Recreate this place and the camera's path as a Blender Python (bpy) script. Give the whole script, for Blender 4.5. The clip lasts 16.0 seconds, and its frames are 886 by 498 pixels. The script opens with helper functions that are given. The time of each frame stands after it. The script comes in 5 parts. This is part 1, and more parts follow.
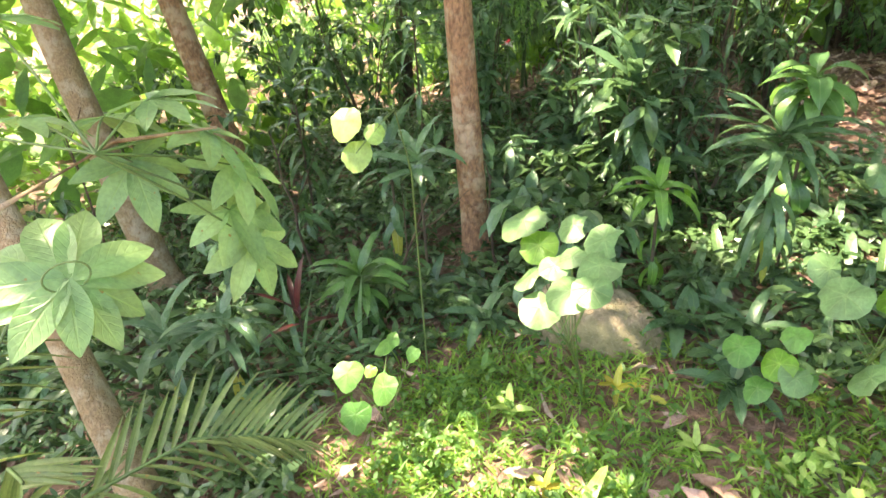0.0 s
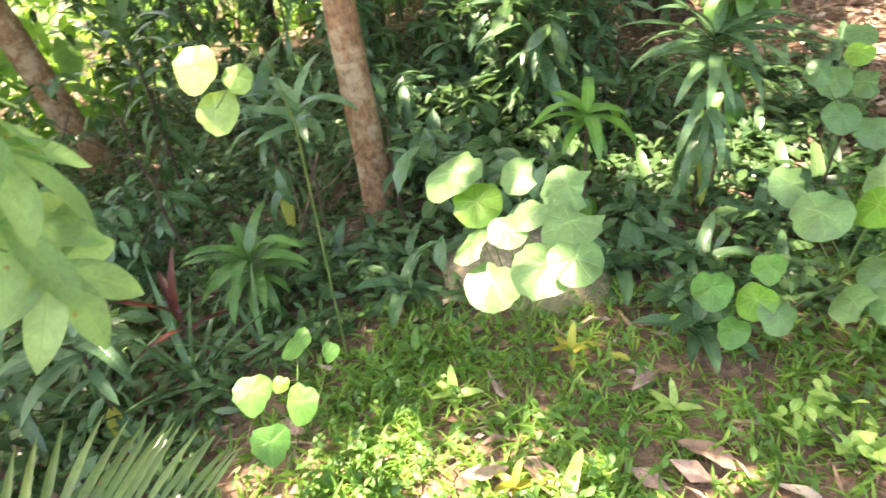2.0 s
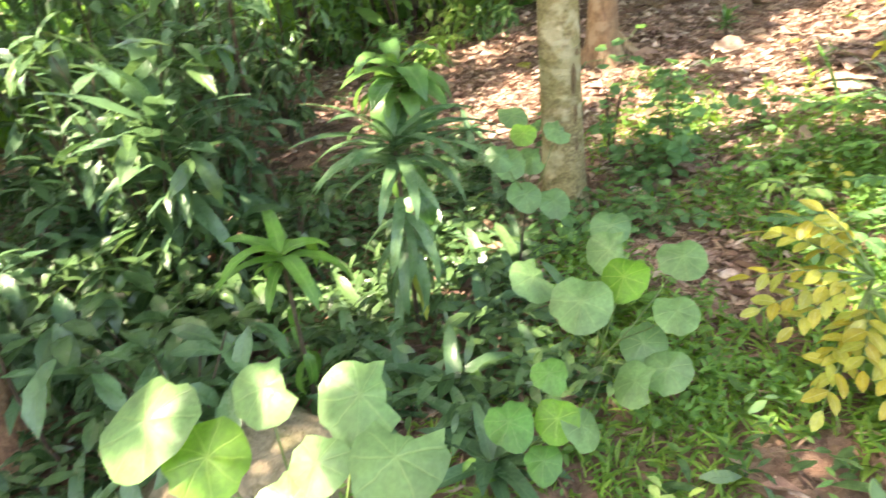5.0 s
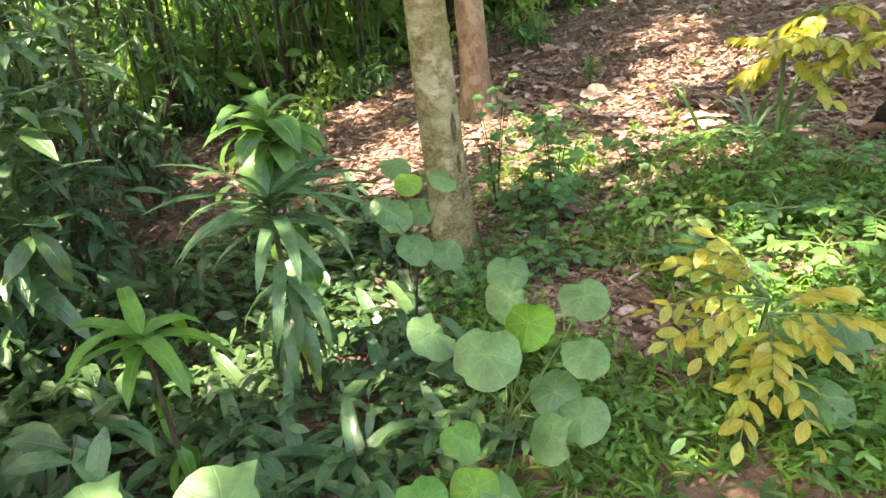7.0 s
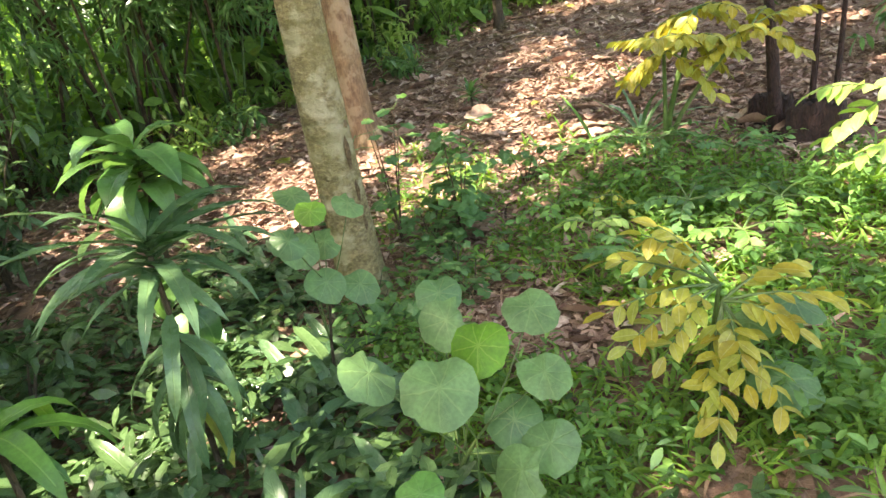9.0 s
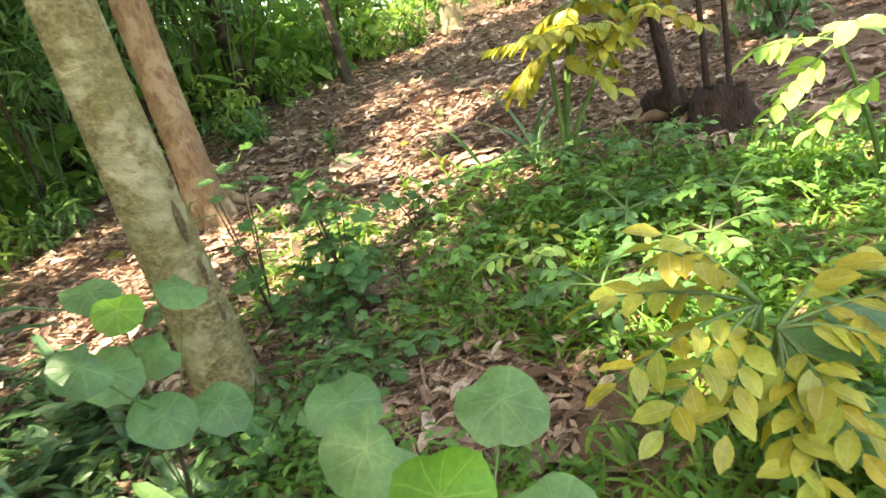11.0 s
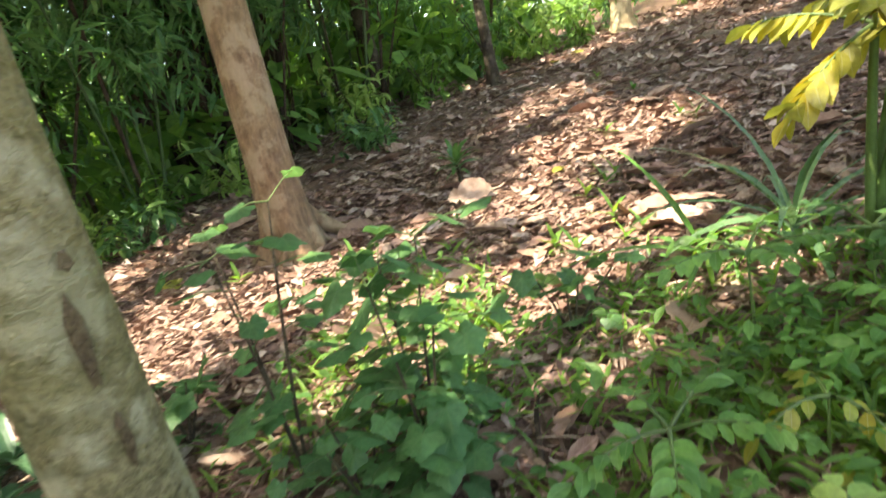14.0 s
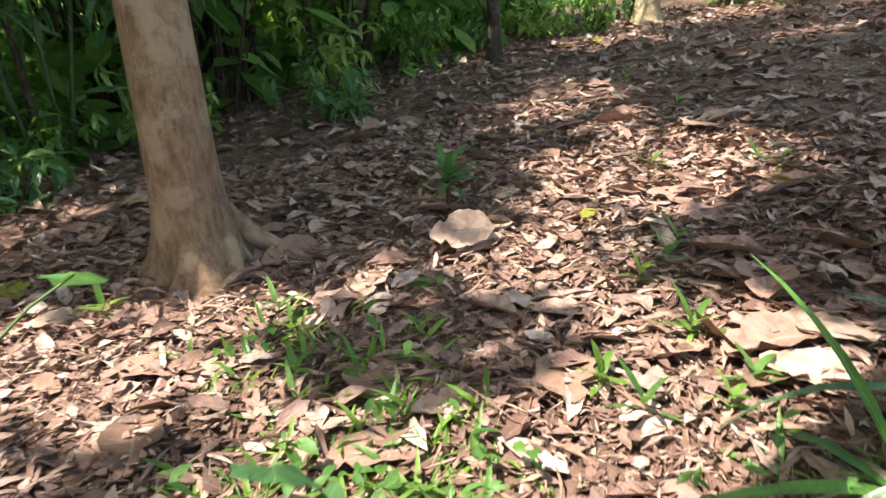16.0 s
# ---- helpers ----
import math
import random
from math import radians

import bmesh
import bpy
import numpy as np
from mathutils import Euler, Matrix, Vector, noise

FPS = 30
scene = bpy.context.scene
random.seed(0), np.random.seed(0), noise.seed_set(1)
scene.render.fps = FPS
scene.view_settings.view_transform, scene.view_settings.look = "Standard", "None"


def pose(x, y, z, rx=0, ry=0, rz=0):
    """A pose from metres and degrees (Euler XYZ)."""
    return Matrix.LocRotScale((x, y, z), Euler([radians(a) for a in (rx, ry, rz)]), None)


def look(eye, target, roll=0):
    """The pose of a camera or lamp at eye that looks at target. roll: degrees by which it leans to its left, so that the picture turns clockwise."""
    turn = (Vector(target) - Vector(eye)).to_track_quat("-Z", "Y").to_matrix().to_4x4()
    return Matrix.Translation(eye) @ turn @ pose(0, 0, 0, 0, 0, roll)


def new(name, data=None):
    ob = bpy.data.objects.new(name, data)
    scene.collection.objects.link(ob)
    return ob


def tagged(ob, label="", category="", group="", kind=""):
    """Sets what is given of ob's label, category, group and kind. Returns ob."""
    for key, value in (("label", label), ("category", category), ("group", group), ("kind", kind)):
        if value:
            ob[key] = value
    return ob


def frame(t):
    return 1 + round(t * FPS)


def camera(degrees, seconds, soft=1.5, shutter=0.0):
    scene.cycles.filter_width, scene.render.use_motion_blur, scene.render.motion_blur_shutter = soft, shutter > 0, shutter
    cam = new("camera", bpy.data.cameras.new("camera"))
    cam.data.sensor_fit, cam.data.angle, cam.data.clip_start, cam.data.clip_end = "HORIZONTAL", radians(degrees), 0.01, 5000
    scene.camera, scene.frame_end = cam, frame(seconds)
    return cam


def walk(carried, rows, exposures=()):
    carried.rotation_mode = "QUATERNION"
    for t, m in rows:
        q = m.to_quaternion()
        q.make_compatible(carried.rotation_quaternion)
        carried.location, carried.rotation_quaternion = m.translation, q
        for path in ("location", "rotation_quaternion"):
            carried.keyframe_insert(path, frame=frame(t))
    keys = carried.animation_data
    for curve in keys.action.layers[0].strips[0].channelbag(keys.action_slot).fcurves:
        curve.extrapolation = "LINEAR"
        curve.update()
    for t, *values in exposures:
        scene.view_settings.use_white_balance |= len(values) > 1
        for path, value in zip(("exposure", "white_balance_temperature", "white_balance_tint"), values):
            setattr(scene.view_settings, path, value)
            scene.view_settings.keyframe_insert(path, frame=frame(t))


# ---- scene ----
cam = camera(68.75, 16.0, soft=1.5, shutter=0.35)
PATH = [
    (0, (2.023, 0.525, 2.453), (1.174, 2.065, 1.5), -4.3),
    (0.5, (1.945, 0.591, 2.419), (1.161, 2.112, 1.383), -4.8),
    (1, (1.804, 0.739, 2.252), (1.231, 2.414, 1.32), -3.2),
    (1.5, (1.716, 0.891, 2.219), (1.093, 2.435, 1.11), -5.6),
    (2, (1.719, 0.976, 2.239), (1.193, 2.548, 1.12), -6.7),
    (2.5, (1.69, 1.052, 2.153), (1.424, 2.704, 1.057), -6.4),
    (3, (1.599, 1.136, 2.13), (1.511, 2.815, 1.046), -4.0),
    (3.5, (1.565, 1.31, 2.051), (1.513, 3.059, 1.081), -4.9),
    (4, (1.539, 1.472, 2.051), (1.574, 3.251, 1.139), -5.6),
    (4.5, (1.513, 1.558, 2.062), (1.708, 3.301, 1.101), -7.1),
    (5, (1.498, 1.618, 2.087), (1.999, 3.321, 1.165), -6.0),
    (5.2, (1.499, 1.627, 2.091), (2.113, 3.31, 1.202), -5.6),
    (7.3, (1.599, 1.784, 1.976), (2.447, 3.417, 1.192), -6.3),
    (7.5, (1.626, 1.792, 1.97), (2.408, 3.455, 1.18), -6.9),
    (8, (1.591, 1.874, 1.937), (2.485, 3.493, 1.177), -6.5),
    (8.2, (1.564, 1.91, 1.926), (2.581, 3.459, 1.174), -6.8),
    (10.3, (1.766, 2.345, 1.717), (3.045, 3.723, 1.035), -12.6),
    (10.5, (1.856, 2.418, 1.714), (3.187, 3.719, 0.981), -15.1),
    (11, (2.019, 2.623, 1.585), (3.499, 3.824, 0.978), -15.3),
    (11.5, (2.212, 2.775, 1.549), (3.707, 3.961, 0.951), -13.2),
    (11.9, (2.394, 2.904, 1.451), (3.773, 4.317, 1.135), -8.5),
    (12, (2.485, 2.948, 1.45), (3.799, 4.385, 0.992), -9.1),
    (12.5, (2.674, 3.103, 1.427), (3.97, 4.583, 1.065), -9.4),
    (13, (2.78, 3.234, 1.421), (4.012, 4.704, 0.855), -11.2),
    (13.5, (2.905, 3.392, 1.442), (4.076, 4.913, 0.881), -13.1),
    (14, (3.12, 3.575, 1.494), (4.343, 5.078, 0.997), -12.6),
    (14.5, (3.28, 3.758, 1.522), (4.636, 5.173, 1.123), -9.2),
    (15, (3.418, 4.037, 1.523), (4.815, 5.404, 1.101), -11.3),
    (15.5, (3.673, 4.246, 1.52), (4.96, 5.691, 1.016), -7.8),
    (16, (3.847, 4.467, 1.569), (5.13, 5.87, 0.947), -3.0),
]
walk(cam, [(t, look(eye, target, roll)) for t, eye, target, roll in PATH],
     exposures=[(0.0, 3.02, 7900, 14), (3.5, 3.2, 8100, 14), (5.0, 3.16, 7900, 14), (8.0, 2.7, 7700, 15), (10.5, 2.72, 8000, 8), (11.5, 2.75, 8300, 6), (13.0, 2.75, 8000, 10), (14.5, 2.15, 7050, 11), (15.0, 2.0, 6900, 12), (15.5, 1.96, 6750, 12), (16.0, 1.75, 6500, 12)])

# ---------------------------------------------------------------- light
SUN_WAY = Vector((-0.55, 0.06, 1.0)).normalized()
world = bpy.data.worlds.new("sky")
scene.world = world
world.use_nodes = True
wt = world.node_tree
sky = wt.nodes.new("ShaderNodeTexSky")
sky.sky_type = "NISHITA"
sky.sun_disc = False
sky.sun_elevation = math.asin(SUN_WAY.z)
sky.sun_rotation = math.atan2(SUN_WAY.x, SUN_WAY.y)
sky.air_density, sky.dust_density, sky.ozone_density = 1.0, 2.5, 0.7
wt.links.new(sky.outputs[0], wt.nodes["Background"].inputs[0])
wt.nodes["Background"].inputs[1].default_value = 0.15
sun_data = bpy.data.lights.new("sun", "SUN")
sun_data.energy, sun_data.angle, sun_data.color = 3.7, radians(0.55), (1.0, 0.95, 0.86)
sun = new("sun", sun_data)
sun.matrix_world = look(SUN_WAY * 60, (0, 0, 0))

# ---------------------------------------------------------------- materials
class Nodes:
    """Short writing for a material's node tree."""

    def __init__(self, name):
        self.mat = bpy.data.materials.new(name)
        self.mat.use_nodes = True
        self.tree = self.mat.node_tree
        self.bsdf = self.tree.nodes["Principled BSDF"]
        self.out = self.tree.nodes["Material Output"]

    def add(self, kind, operation="", data_type="", blend_type="", interpolation_type="", feature="", bands_direction=""):
        n = self.tree.nodes.new(kind)
        if operation:
            n.operation = operation
        if data_type:
            n.data_type = data_type
        if blend_type:
            n.blend_type = blend_type
        if interpolation_type:
            n.interpolation_type = interpolation_type
        if feature:
            n.feature = feature
        if bands_direction:
            n.bands_direction = bands_direction
        return n

    def link(self, a, b):
        self.tree.links.new(a, b)

    def put(self, socket, value):
        if hasattr(value, "links"):
            self.link(value, socket)
        else:
            socket.default_value = value

    def sums(self, op, a, b=0.0, c=0.0):
        n = self.add("ShaderNodeMath", operation=op)
        for s, v in zip(n.inputs, (a, b, c)):
            self.put(s, v)
        return n.outputs[0]

    def mix(self, fac, a, b, blend="MIX"):
        n = self.add("ShaderNodeMix", data_type="RGBA", blend_type=blend)
        self.put(n.inputs[0], fac)
        self.put(n.inputs[6], a if hasattr(a, "links") else (*a, 1))
        self.put(n.inputs[7], b if hasattr(b, "links") else (*b, 1))
        return n.outputs[2]

    def noise(self, vector, scale, detail=3.0, rough=0.55):
        n = self.add("ShaderNodeTexNoise")
        n.inputs["Scale"].default_value, n.inputs["Detail"].default_value, n.inputs["Roughness"].default_value = scale, detail, rough
        self.link(vector, n.inputs["Vector"])
        return n.outputs[0]

    def step(self, value, lo, hi, a=0.0, b=1.0):
        n = self.add("ShaderNodeMapRange", interpolation_type="SMOOTHSTEP")
        self.put(n.inputs[0], value)
        for s, v in zip(n.inputs[1:5], (lo, hi, a, b)):
            s.default_value = v
        return n.outputs[0]

    def bump(self, height, strength, distance):
        n = self.add("ShaderNodeBump")
        n.inputs["Strength"].default_value, n.inputs["Distance"].default_value = strength, distance
        self.link(height, n.inputs["Height"])
        self.link(n.outputs[0], self.bsdf.inputs["Normal"])

    def chance(self):
        """A random number for each leaf, object or loose piece."""
        info, geo = self.add("ShaderNodeObjectInfo"), self.add("ShaderNodeNewGeometry")
        return self.sums("FRACT", self.sums("ADD", info.outputs["Random"], geo.outputs["Random Per Island"]))


def leaf_material(name, dark, light, rough=0.42, through_light=0.32, veins="", vein=(0.3, 0.42, 0.18), spots=0.0, spot=(0.25, 0.17, 0.05), hue=0.5):
    m = Nodes(name)
    r = m.chance()
    where = m.add("ShaderNodeTexCoord")
    uv = m.add("ShaderNodeSeparateXYZ")
    m.link(where.outputs["UV"], uv.inputs[0])
    u, v = uv.outputs[0], uv.outputs[1]
    geo = m.add("ShaderNodeNewGeometry")
    large = m.noise(geo.outputs["Position"], 9.0, 3.0)
    small = m.noise(geo.outputs["Position"], 90.0, 2.0)
    col = m.mix(r, dark, light)
    shade = m.step(large, 0.3, 0.7, 0.78, 1.2)
    grain = m.step(small, 0.3, 0.7, 0.9, 1.1)
    both = m.sums("MULTIPLY", shade, grain)
    scale = m.add("ShaderNodeVectorMath", operation="SCALE")
    m.link(col, scale.inputs[0])
    m.link(both, scale.inputs["Scale"])
    col = scale.outputs[0]
    height = small
    if veins:
        away = m.sums("ABSOLUTE", m.sums("SUBTRACT", u, 0.5))
        if veins == "radial":
            ray = m.sums("ABSOLUTE", m.sums("SUBTRACT", m.sums("FRACT", m.sums("ADD", m.sums("MULTIPLY", u, 9.0), m.sums("MULTIPLY", large, 0.9))), 0.5))
            line = m.sums("MULTIPLY", m.step(m.sums("MULTIPLY", ray, v), 0.018, 0.045, 1.0, 0.0), m.step(v, 0.75, 1.0, 1.0, 0.2))
            line = m.sums("MAXIMUM", line, m.step(v, 0.03, 0.07, 0.8, 0.0))
        else:
            line = m.step(away, 0.015, 0.05, 1.0, 0.0)
            if veins == "pinnate":
                ribs = m.sums("ABSOLUTE", m.sums("SUBTRACT", m.sums("FRACT", m.sums("SUBTRACT", m.sums("MULTIPLY", v, 9.0), m.sums("MULTIPLY", away, 4.0))), 0.5))
                line = m.sums("MAXIMUM", line, m.step(ribs, 0.03, 0.12, 0.55, 0.0))
        col = m.mix(m.sums("MULTIPLY", line, 0.25 if veins == "radial" else 0.5), col, vein)
        height = m.sums("SUBTRACT", small, m.sums("MULTIPLY", line, 1.4))
    if spots:
        patch = m.noise(geo.outputs["Position"], 38.0, 2.0)
        col = m.mix(m.step(patch, 0.72 - spots * 0.2, 0.78 - spots * 0.2), col, spot)
    m.link(col, m.bsdf.inputs["Base Color"])
    m.put(m.bsdf.inputs["Roughness"], m.step(large, 0.25, 0.75, rough - 0.08, rough + 0.12))
    m.bsdf.inputs["Specular IOR Level"].default_value = 0.5
    m.bump(height, 0.35, 0.004)
    glow = m.add("ShaderNodeBsdfTranslucent")
    tint = m.add("ShaderNodeHueSaturation")
    tint.inputs["Hue"].default_value, tint.inputs["Saturation"].default_value, tint.inputs["Value"].default_value = hue - 0.015, 1.1, 1.7
    m.link(col, tint.inputs["Color"])
    m.link(tint.outputs[0], glow.inputs[0])
    mixed = m.add("ShaderNodeMixShader")
    mixed.inputs[0].default_value = through_light
    m.link(m.bsdf.outputs[0], mixed.inputs[1])
    m.link(glow.outputs[0], mixed.inputs[2])
    m.link(mixed.outputs[0], m.out.inputs[0])
    return m.mat


def bark_material(name, base, dark, pale, patch=0.5, scale=1.0, moss=0.0, furrow=1.0, upright=0.22, relief=0.8, wrinkle=0.35):
    m = Nodes(name)
    where = m.add("ShaderNodeTexCoord")
    stretch = m.add("ShaderNodeMapping")
    stretch.inputs["Scale"].default_value = (1, 1, upright)
    m.link(where.outputs["Object"], stretch.inputs[0])
    fibres = m.noise(stretch.outputs[0], 42 * scale, 5.0, 0.65)
    blotch = m.noise(where.outputs["Object"], 5.5 * scale, 4.0, 0.6)
    fine = m.noise(where.outputs["Object"], 70 * scale, 3.0)
    crack = m.add("ShaderNodeTexVoronoi", feature="DISTANCE_TO_EDGE")
    crack.inputs["Scale"].default_value = 26 * scale
    m.link(stretch.outputs[0], crack.inputs["Vector"])
    rings = m.add("ShaderNodeTexWave", bands_direction="Z")
    rings.inputs["Scale"].default_value, rings.inputs["Distortion"].default_value, rings.inputs["Detail"].default_value = 3.2, 9.0, 3.0
    m.link(where.outputs["Object"], rings.inputs["Vector"])
    col = m.mix(m.step(fibres, 0.3, 0.7), dark, base)
    col = m.mix(m.sums("MULTIPLY", m.step(blotch, 0.48, 0.62), patch), col, pale)
    col = m.mix(m.sums("MULTIPLY", m.step(fine, 0.6, 0.75), 0.5), col, pale)
    col = m.mix(m.step(crack.outputs["Distance"], 0.0, 0.10, 0.45 * furrow, 0.0), col, dark)
    col = m.mix(m.step(rings.outputs["Fac"], 0.02, 0.3, 0.15 * wrinkle, 0.0), col, dark)
    if moss:
        col = m.mix(m.sums("MULTIPLY", m.step(m.noise(where.outputs["Object"], 2.6, 5.0), 0.42, 0.66), moss), col, (0.23, 0.20, 0.07))
    m.link(col, m.bsdf.inputs["Base Color"])
    m.bsdf.inputs["Roughness"].default_value = 0.85
    h = m.sums("ADD", m.sums("MULTIPLY", fibres, 0.8), m.sums("MULTIPLY", m.step(crack.outputs["Distance"], 0.0, 0.12), 0.5 * furrow))
    h = m.sums("ADD", h, m.sums("MULTIPLY", rings.outputs["Fac"], wrinkle))
    m.bump(m.sums("ADD", h, m.sums("MULTIPLY", blotch, 0.5)), relief, 0.02)
    return m.mat


def ground_material():
    m = Nodes("forest_soil")
    geo = m.add("ShaderNodeNewGeometry")
    p = geo.outputs["Position"]
    broad, mid, fine = m.noise(p, 0.9, 4.0), m.noise(p, 9.0, 5.0, 0.65), m.noise(p, 60.0, 4.0, 0.7)
    cell = m.add("ShaderNodeTexVoronoi", feature="F1")
    cell.inputs["Scale"].default_value, cell.inputs["Randomness"].default_value = 22.0, 1.0
    m.link(p, cell.inputs["Vector"])
    col = m.mix(m.step(mid, 0.32, 0.68), (0.09, 0.048, 0.033), (0.23, 0.13, 0.088))
    col = m.mix(m.sums("MULTIPLY", m.step(fine, 0.5, 0.7), 0.6), col, (0.27, 0.185, 0.125))
    flakes = m.add("ShaderNodeSeparateColor")
    m.link(cell.outputs["Color"], flakes.inputs[0])
    col = m.mix(m.step(flakes.outputs[0], 0.62, 0.68, 0.0, 0.55), col, (0.25, 0.155, 0.105))
    col = m.mix(m.step(broad, 0.45, 0.7, 0.0, 0.35), col, (0.10, 0.055, 0.033))
    m.link(col, m.bsdf.inputs["Base Color"])
    m.bsdf.inputs["Roughness"].default_value = 0.92
    m.bump(m.sums("ADD", m.sums("MULTIPLY", mid, 1.0), m.sums("ADD", m.sums("MULTIPLY", fine, 0.4), m.sums("MULTIPLY", cell.outputs["Distance"], 0.6))), 0.9, 0.03)
    return m.mat


def dry_material(name, dark, light, rough=0.75):
    m = Nodes(name)
    r = m.chance()
    geo = m.add("ShaderNodeNewGeometry")
    where = m.add("ShaderNodeTexCoord")
    uv = m.add("ShaderNodeSeparateXYZ")
    m.link(where.outputs["UV"], uv.inputs[0])
    ramp = m.add("ShaderNodeValToRGB")
    e = ramp.color_ramp.elements
    e[0].position, e[0].color = 0.0, (*dark, 1)
    e[1].position, e[1].color = 1.0, (*light, 1)
    middle = e.new(0.55)
    middle.color = (dark[0] * 0.45 + light[0] * 0.5, dark[1] * 0.42 + light[1] * 0.42, dark[2] * 0.45 + light[2] * 0.42, 1)
    m.link(r, ramp.inputs[0])
    mott = m.noise(geo.outputs["Position"], 28.0, 4.0)
    fine = m.noise(geo.outputs["Position"], 160.0, 2.0)
    away = m.sums("ABSOLUTE", m.sums("SUBTRACT", uv.outputs[0], 0.5))
    ribs = m.sums("ABSOLUTE", m.sums("SUBTRACT", m.sums("FRACT", m.sums("SUBTRACT", m.sums("MULTIPLY", uv.outputs[1], 10.0), m.sums("MULTIPLY", away, 5.0))), 0.5))
    line = m.sums("MAXIMUM", m.step(away, 0.01, 0.04, 1.0, 0.0), m.step(ribs, 0.02, 0.1, 0.5, 0.0))
    col = m.mix(m.step(mott, 0.4, 0.68, 0.0, 0.55), ramp.outputs[0], (dark[0] * 0.7, dark[1] * 0.6, dark[2] * 0.6))
    col = m.mix(m.sums("MULTIPLY", line, 0.35), col, light)
    m.link(col, m.bsdf.inputs["Base Color"])
    m.bsdf.inputs["Roughness"].default_value = rough
    m.bump(m.sums("ADD", m.sums("MULTIPLY", line, 0.8), m.sums("ADD", mott, fine)), 0.5, 0.006)
    return m.mat


def rock_material():
    m = Nodes("mossy_rock")
    where = m.add("ShaderNodeTexCoord")
    p = where.outputs["Object"]
    a, b, c = m.noise(p, 3.0, 5.0), m.noise(p, 16.0, 5.0, 0.7), m.noise(p, 70.0, 3.0)
    col = m.mix(m.step(b, 0.3, 0.7), (0.17, 0.13, 0.08), (0.36, 0.28, 0.18))
    col = m.mix(m.step(a, 0.46, 0.6, 0.0, 0.55), col, (0.15, 0.15, 0.06))
    col = m.mix(m.step(c, 0.6, 0.72, 0.0, 0.6), col, (0.38, 0.32, 0.25))
    m.link(col, m.bsdf.inputs["Base Color"])
    m.bsdf.inputs["Roughness"].default_value = 0.9
    m.bump(m.sums("ADD", b, m.sums("MULTIPLY", c, 0.4)), 0.9, 0.03)
    return m.mat


SOIL = ground_material()
ROCK = rock_material()
STRAP = leaf_material("dark_strap_leaf", (0.06, 0.125, 0.055), (0.125, 0.225, 0.10), 0.26, 0.22, "mid", (0.12, 0.21, 0.07))
LUSH = leaf_material("broad_glossy_leaf", (0.05, 0.13, 0.035), (0.11, 0.23, 0.06), 0.3, 0.28, "mid", (0.14, 0.26, 0.09))
STRAP_LIGHT = leaf_material("light_strap_leaf", (0.06, 0.17, 0.028), (0.13, 0.28, 0.05), 0.36, 0.35, "mid", (0.25, 0.4, 0.1))
ROSETTE = leaf_material("blue_green_rosette_leaf", (0.045, 0.105, 0.05), (0.10, 0.19, 0.085), 0.28, 0.2, "pinnate", (0.11, 0.2, 0.09))
ROUND = leaf_material("round_soft_leaf", (0.10, 0.20, 0.075), (0.16, 0.28, 0.10), 0.42, 0.3, "radial", (0.30, 0.42, 0.16))
HEART = leaf_material("heart_leaf", (0.085, 0.23, 0.045), (0.13, 0.29, 0.06), 0.42, 0.35, "radial", (0.25, 0.4, 0.13))
ROUND_YOUNG = leaf_material("young_round_leaf", (0.11, 0.27, 0.02), (0.17, 0.33, 0.045), 0.45, 0.32, "radial", (0.4, 0.55, 0.12))
LOBED = leaf_material("lobed_bush_leaf", (0.06, 0.15, 0.05), (0.11, 0.235, 0.076), 0.5, 0.35, "radial", (0.18, 0.3, 0.1))
YELLOW = leaf_material("yellowing_leaflet", (0.34, 0.28, 0.03), (0.35, 0.39, 0.08), 0.42, 0.32, "mid", (0.48, 0.46, 0.2), 0.15, (0.35, 0.3, 0.03))
# lightened: sunlight on the feathered shrub is put into this pale green
PALE = leaf_material("pale_green_leaflet", (0.22, 0.37, 0.09), (0.38, 0.50, 0.15), 0.42, 0.35, "mid", (0.45, 0.55, 0.2))
PALMATE = leaf_material("palmate_leaf", (0.16, 0.28, 0.11), (0.25, 0.39, 0.165), 0.34, 0.38, "pinnate", (0.22, 0.36, 0.12), 0.1)
FROND = leaf_material("palm_leaflet", (0.09, 0.14, 0.04), (0.17, 0.23, 0.07), 0.5, 0.25, "mid", (0.25, 0.28, 0.12), 0.2)
GRASS = leaf_material("broad_grass", (0.08, 0.195, 0.03), (0.22, 0.36, 0.065), 0.45, 0.4)
TALL_WEED = leaf_material("tall_weed", (0.09, 0.215, 0.045), (0.19, 0.36, 0.09), 0.45, 0.38, "mid", (0.22, 0.36, 0.12))
WEED = leaf_material("meadow_weed", (0.055, 0.145, 0.028), (0.13, 0.25, 0.055), 0.5, 0.35)
UNDER = leaf_material("undergrowth_leaf", (0.036, 0.082, 0.03), (0.10, 0.178, 0.065), 0.25, 0.25, "mid", (0.12, 0.2, 0.07))
BAMBOO_LEAF = leaf_material("bamboo_leaf", (0.065, 0.16, 0.06), (0.19, 0.34, 0.125), 0.3, 0.42)
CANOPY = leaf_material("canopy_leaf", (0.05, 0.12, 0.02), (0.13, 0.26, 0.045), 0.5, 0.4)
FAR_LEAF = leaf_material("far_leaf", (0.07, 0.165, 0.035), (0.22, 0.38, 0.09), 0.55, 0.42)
STEM = leaf_material("green_stem", (0.07, 0.13, 0.03), (0.13, 0.19, 0.06), 0.5, 0.0)
ROTTEN = bark_material("rotten_wood", (0.06, 0.026, 0.018), (0.02, 0.010, 0.008), (0.10, 0.052, 0.036), 0.3, 2.0)
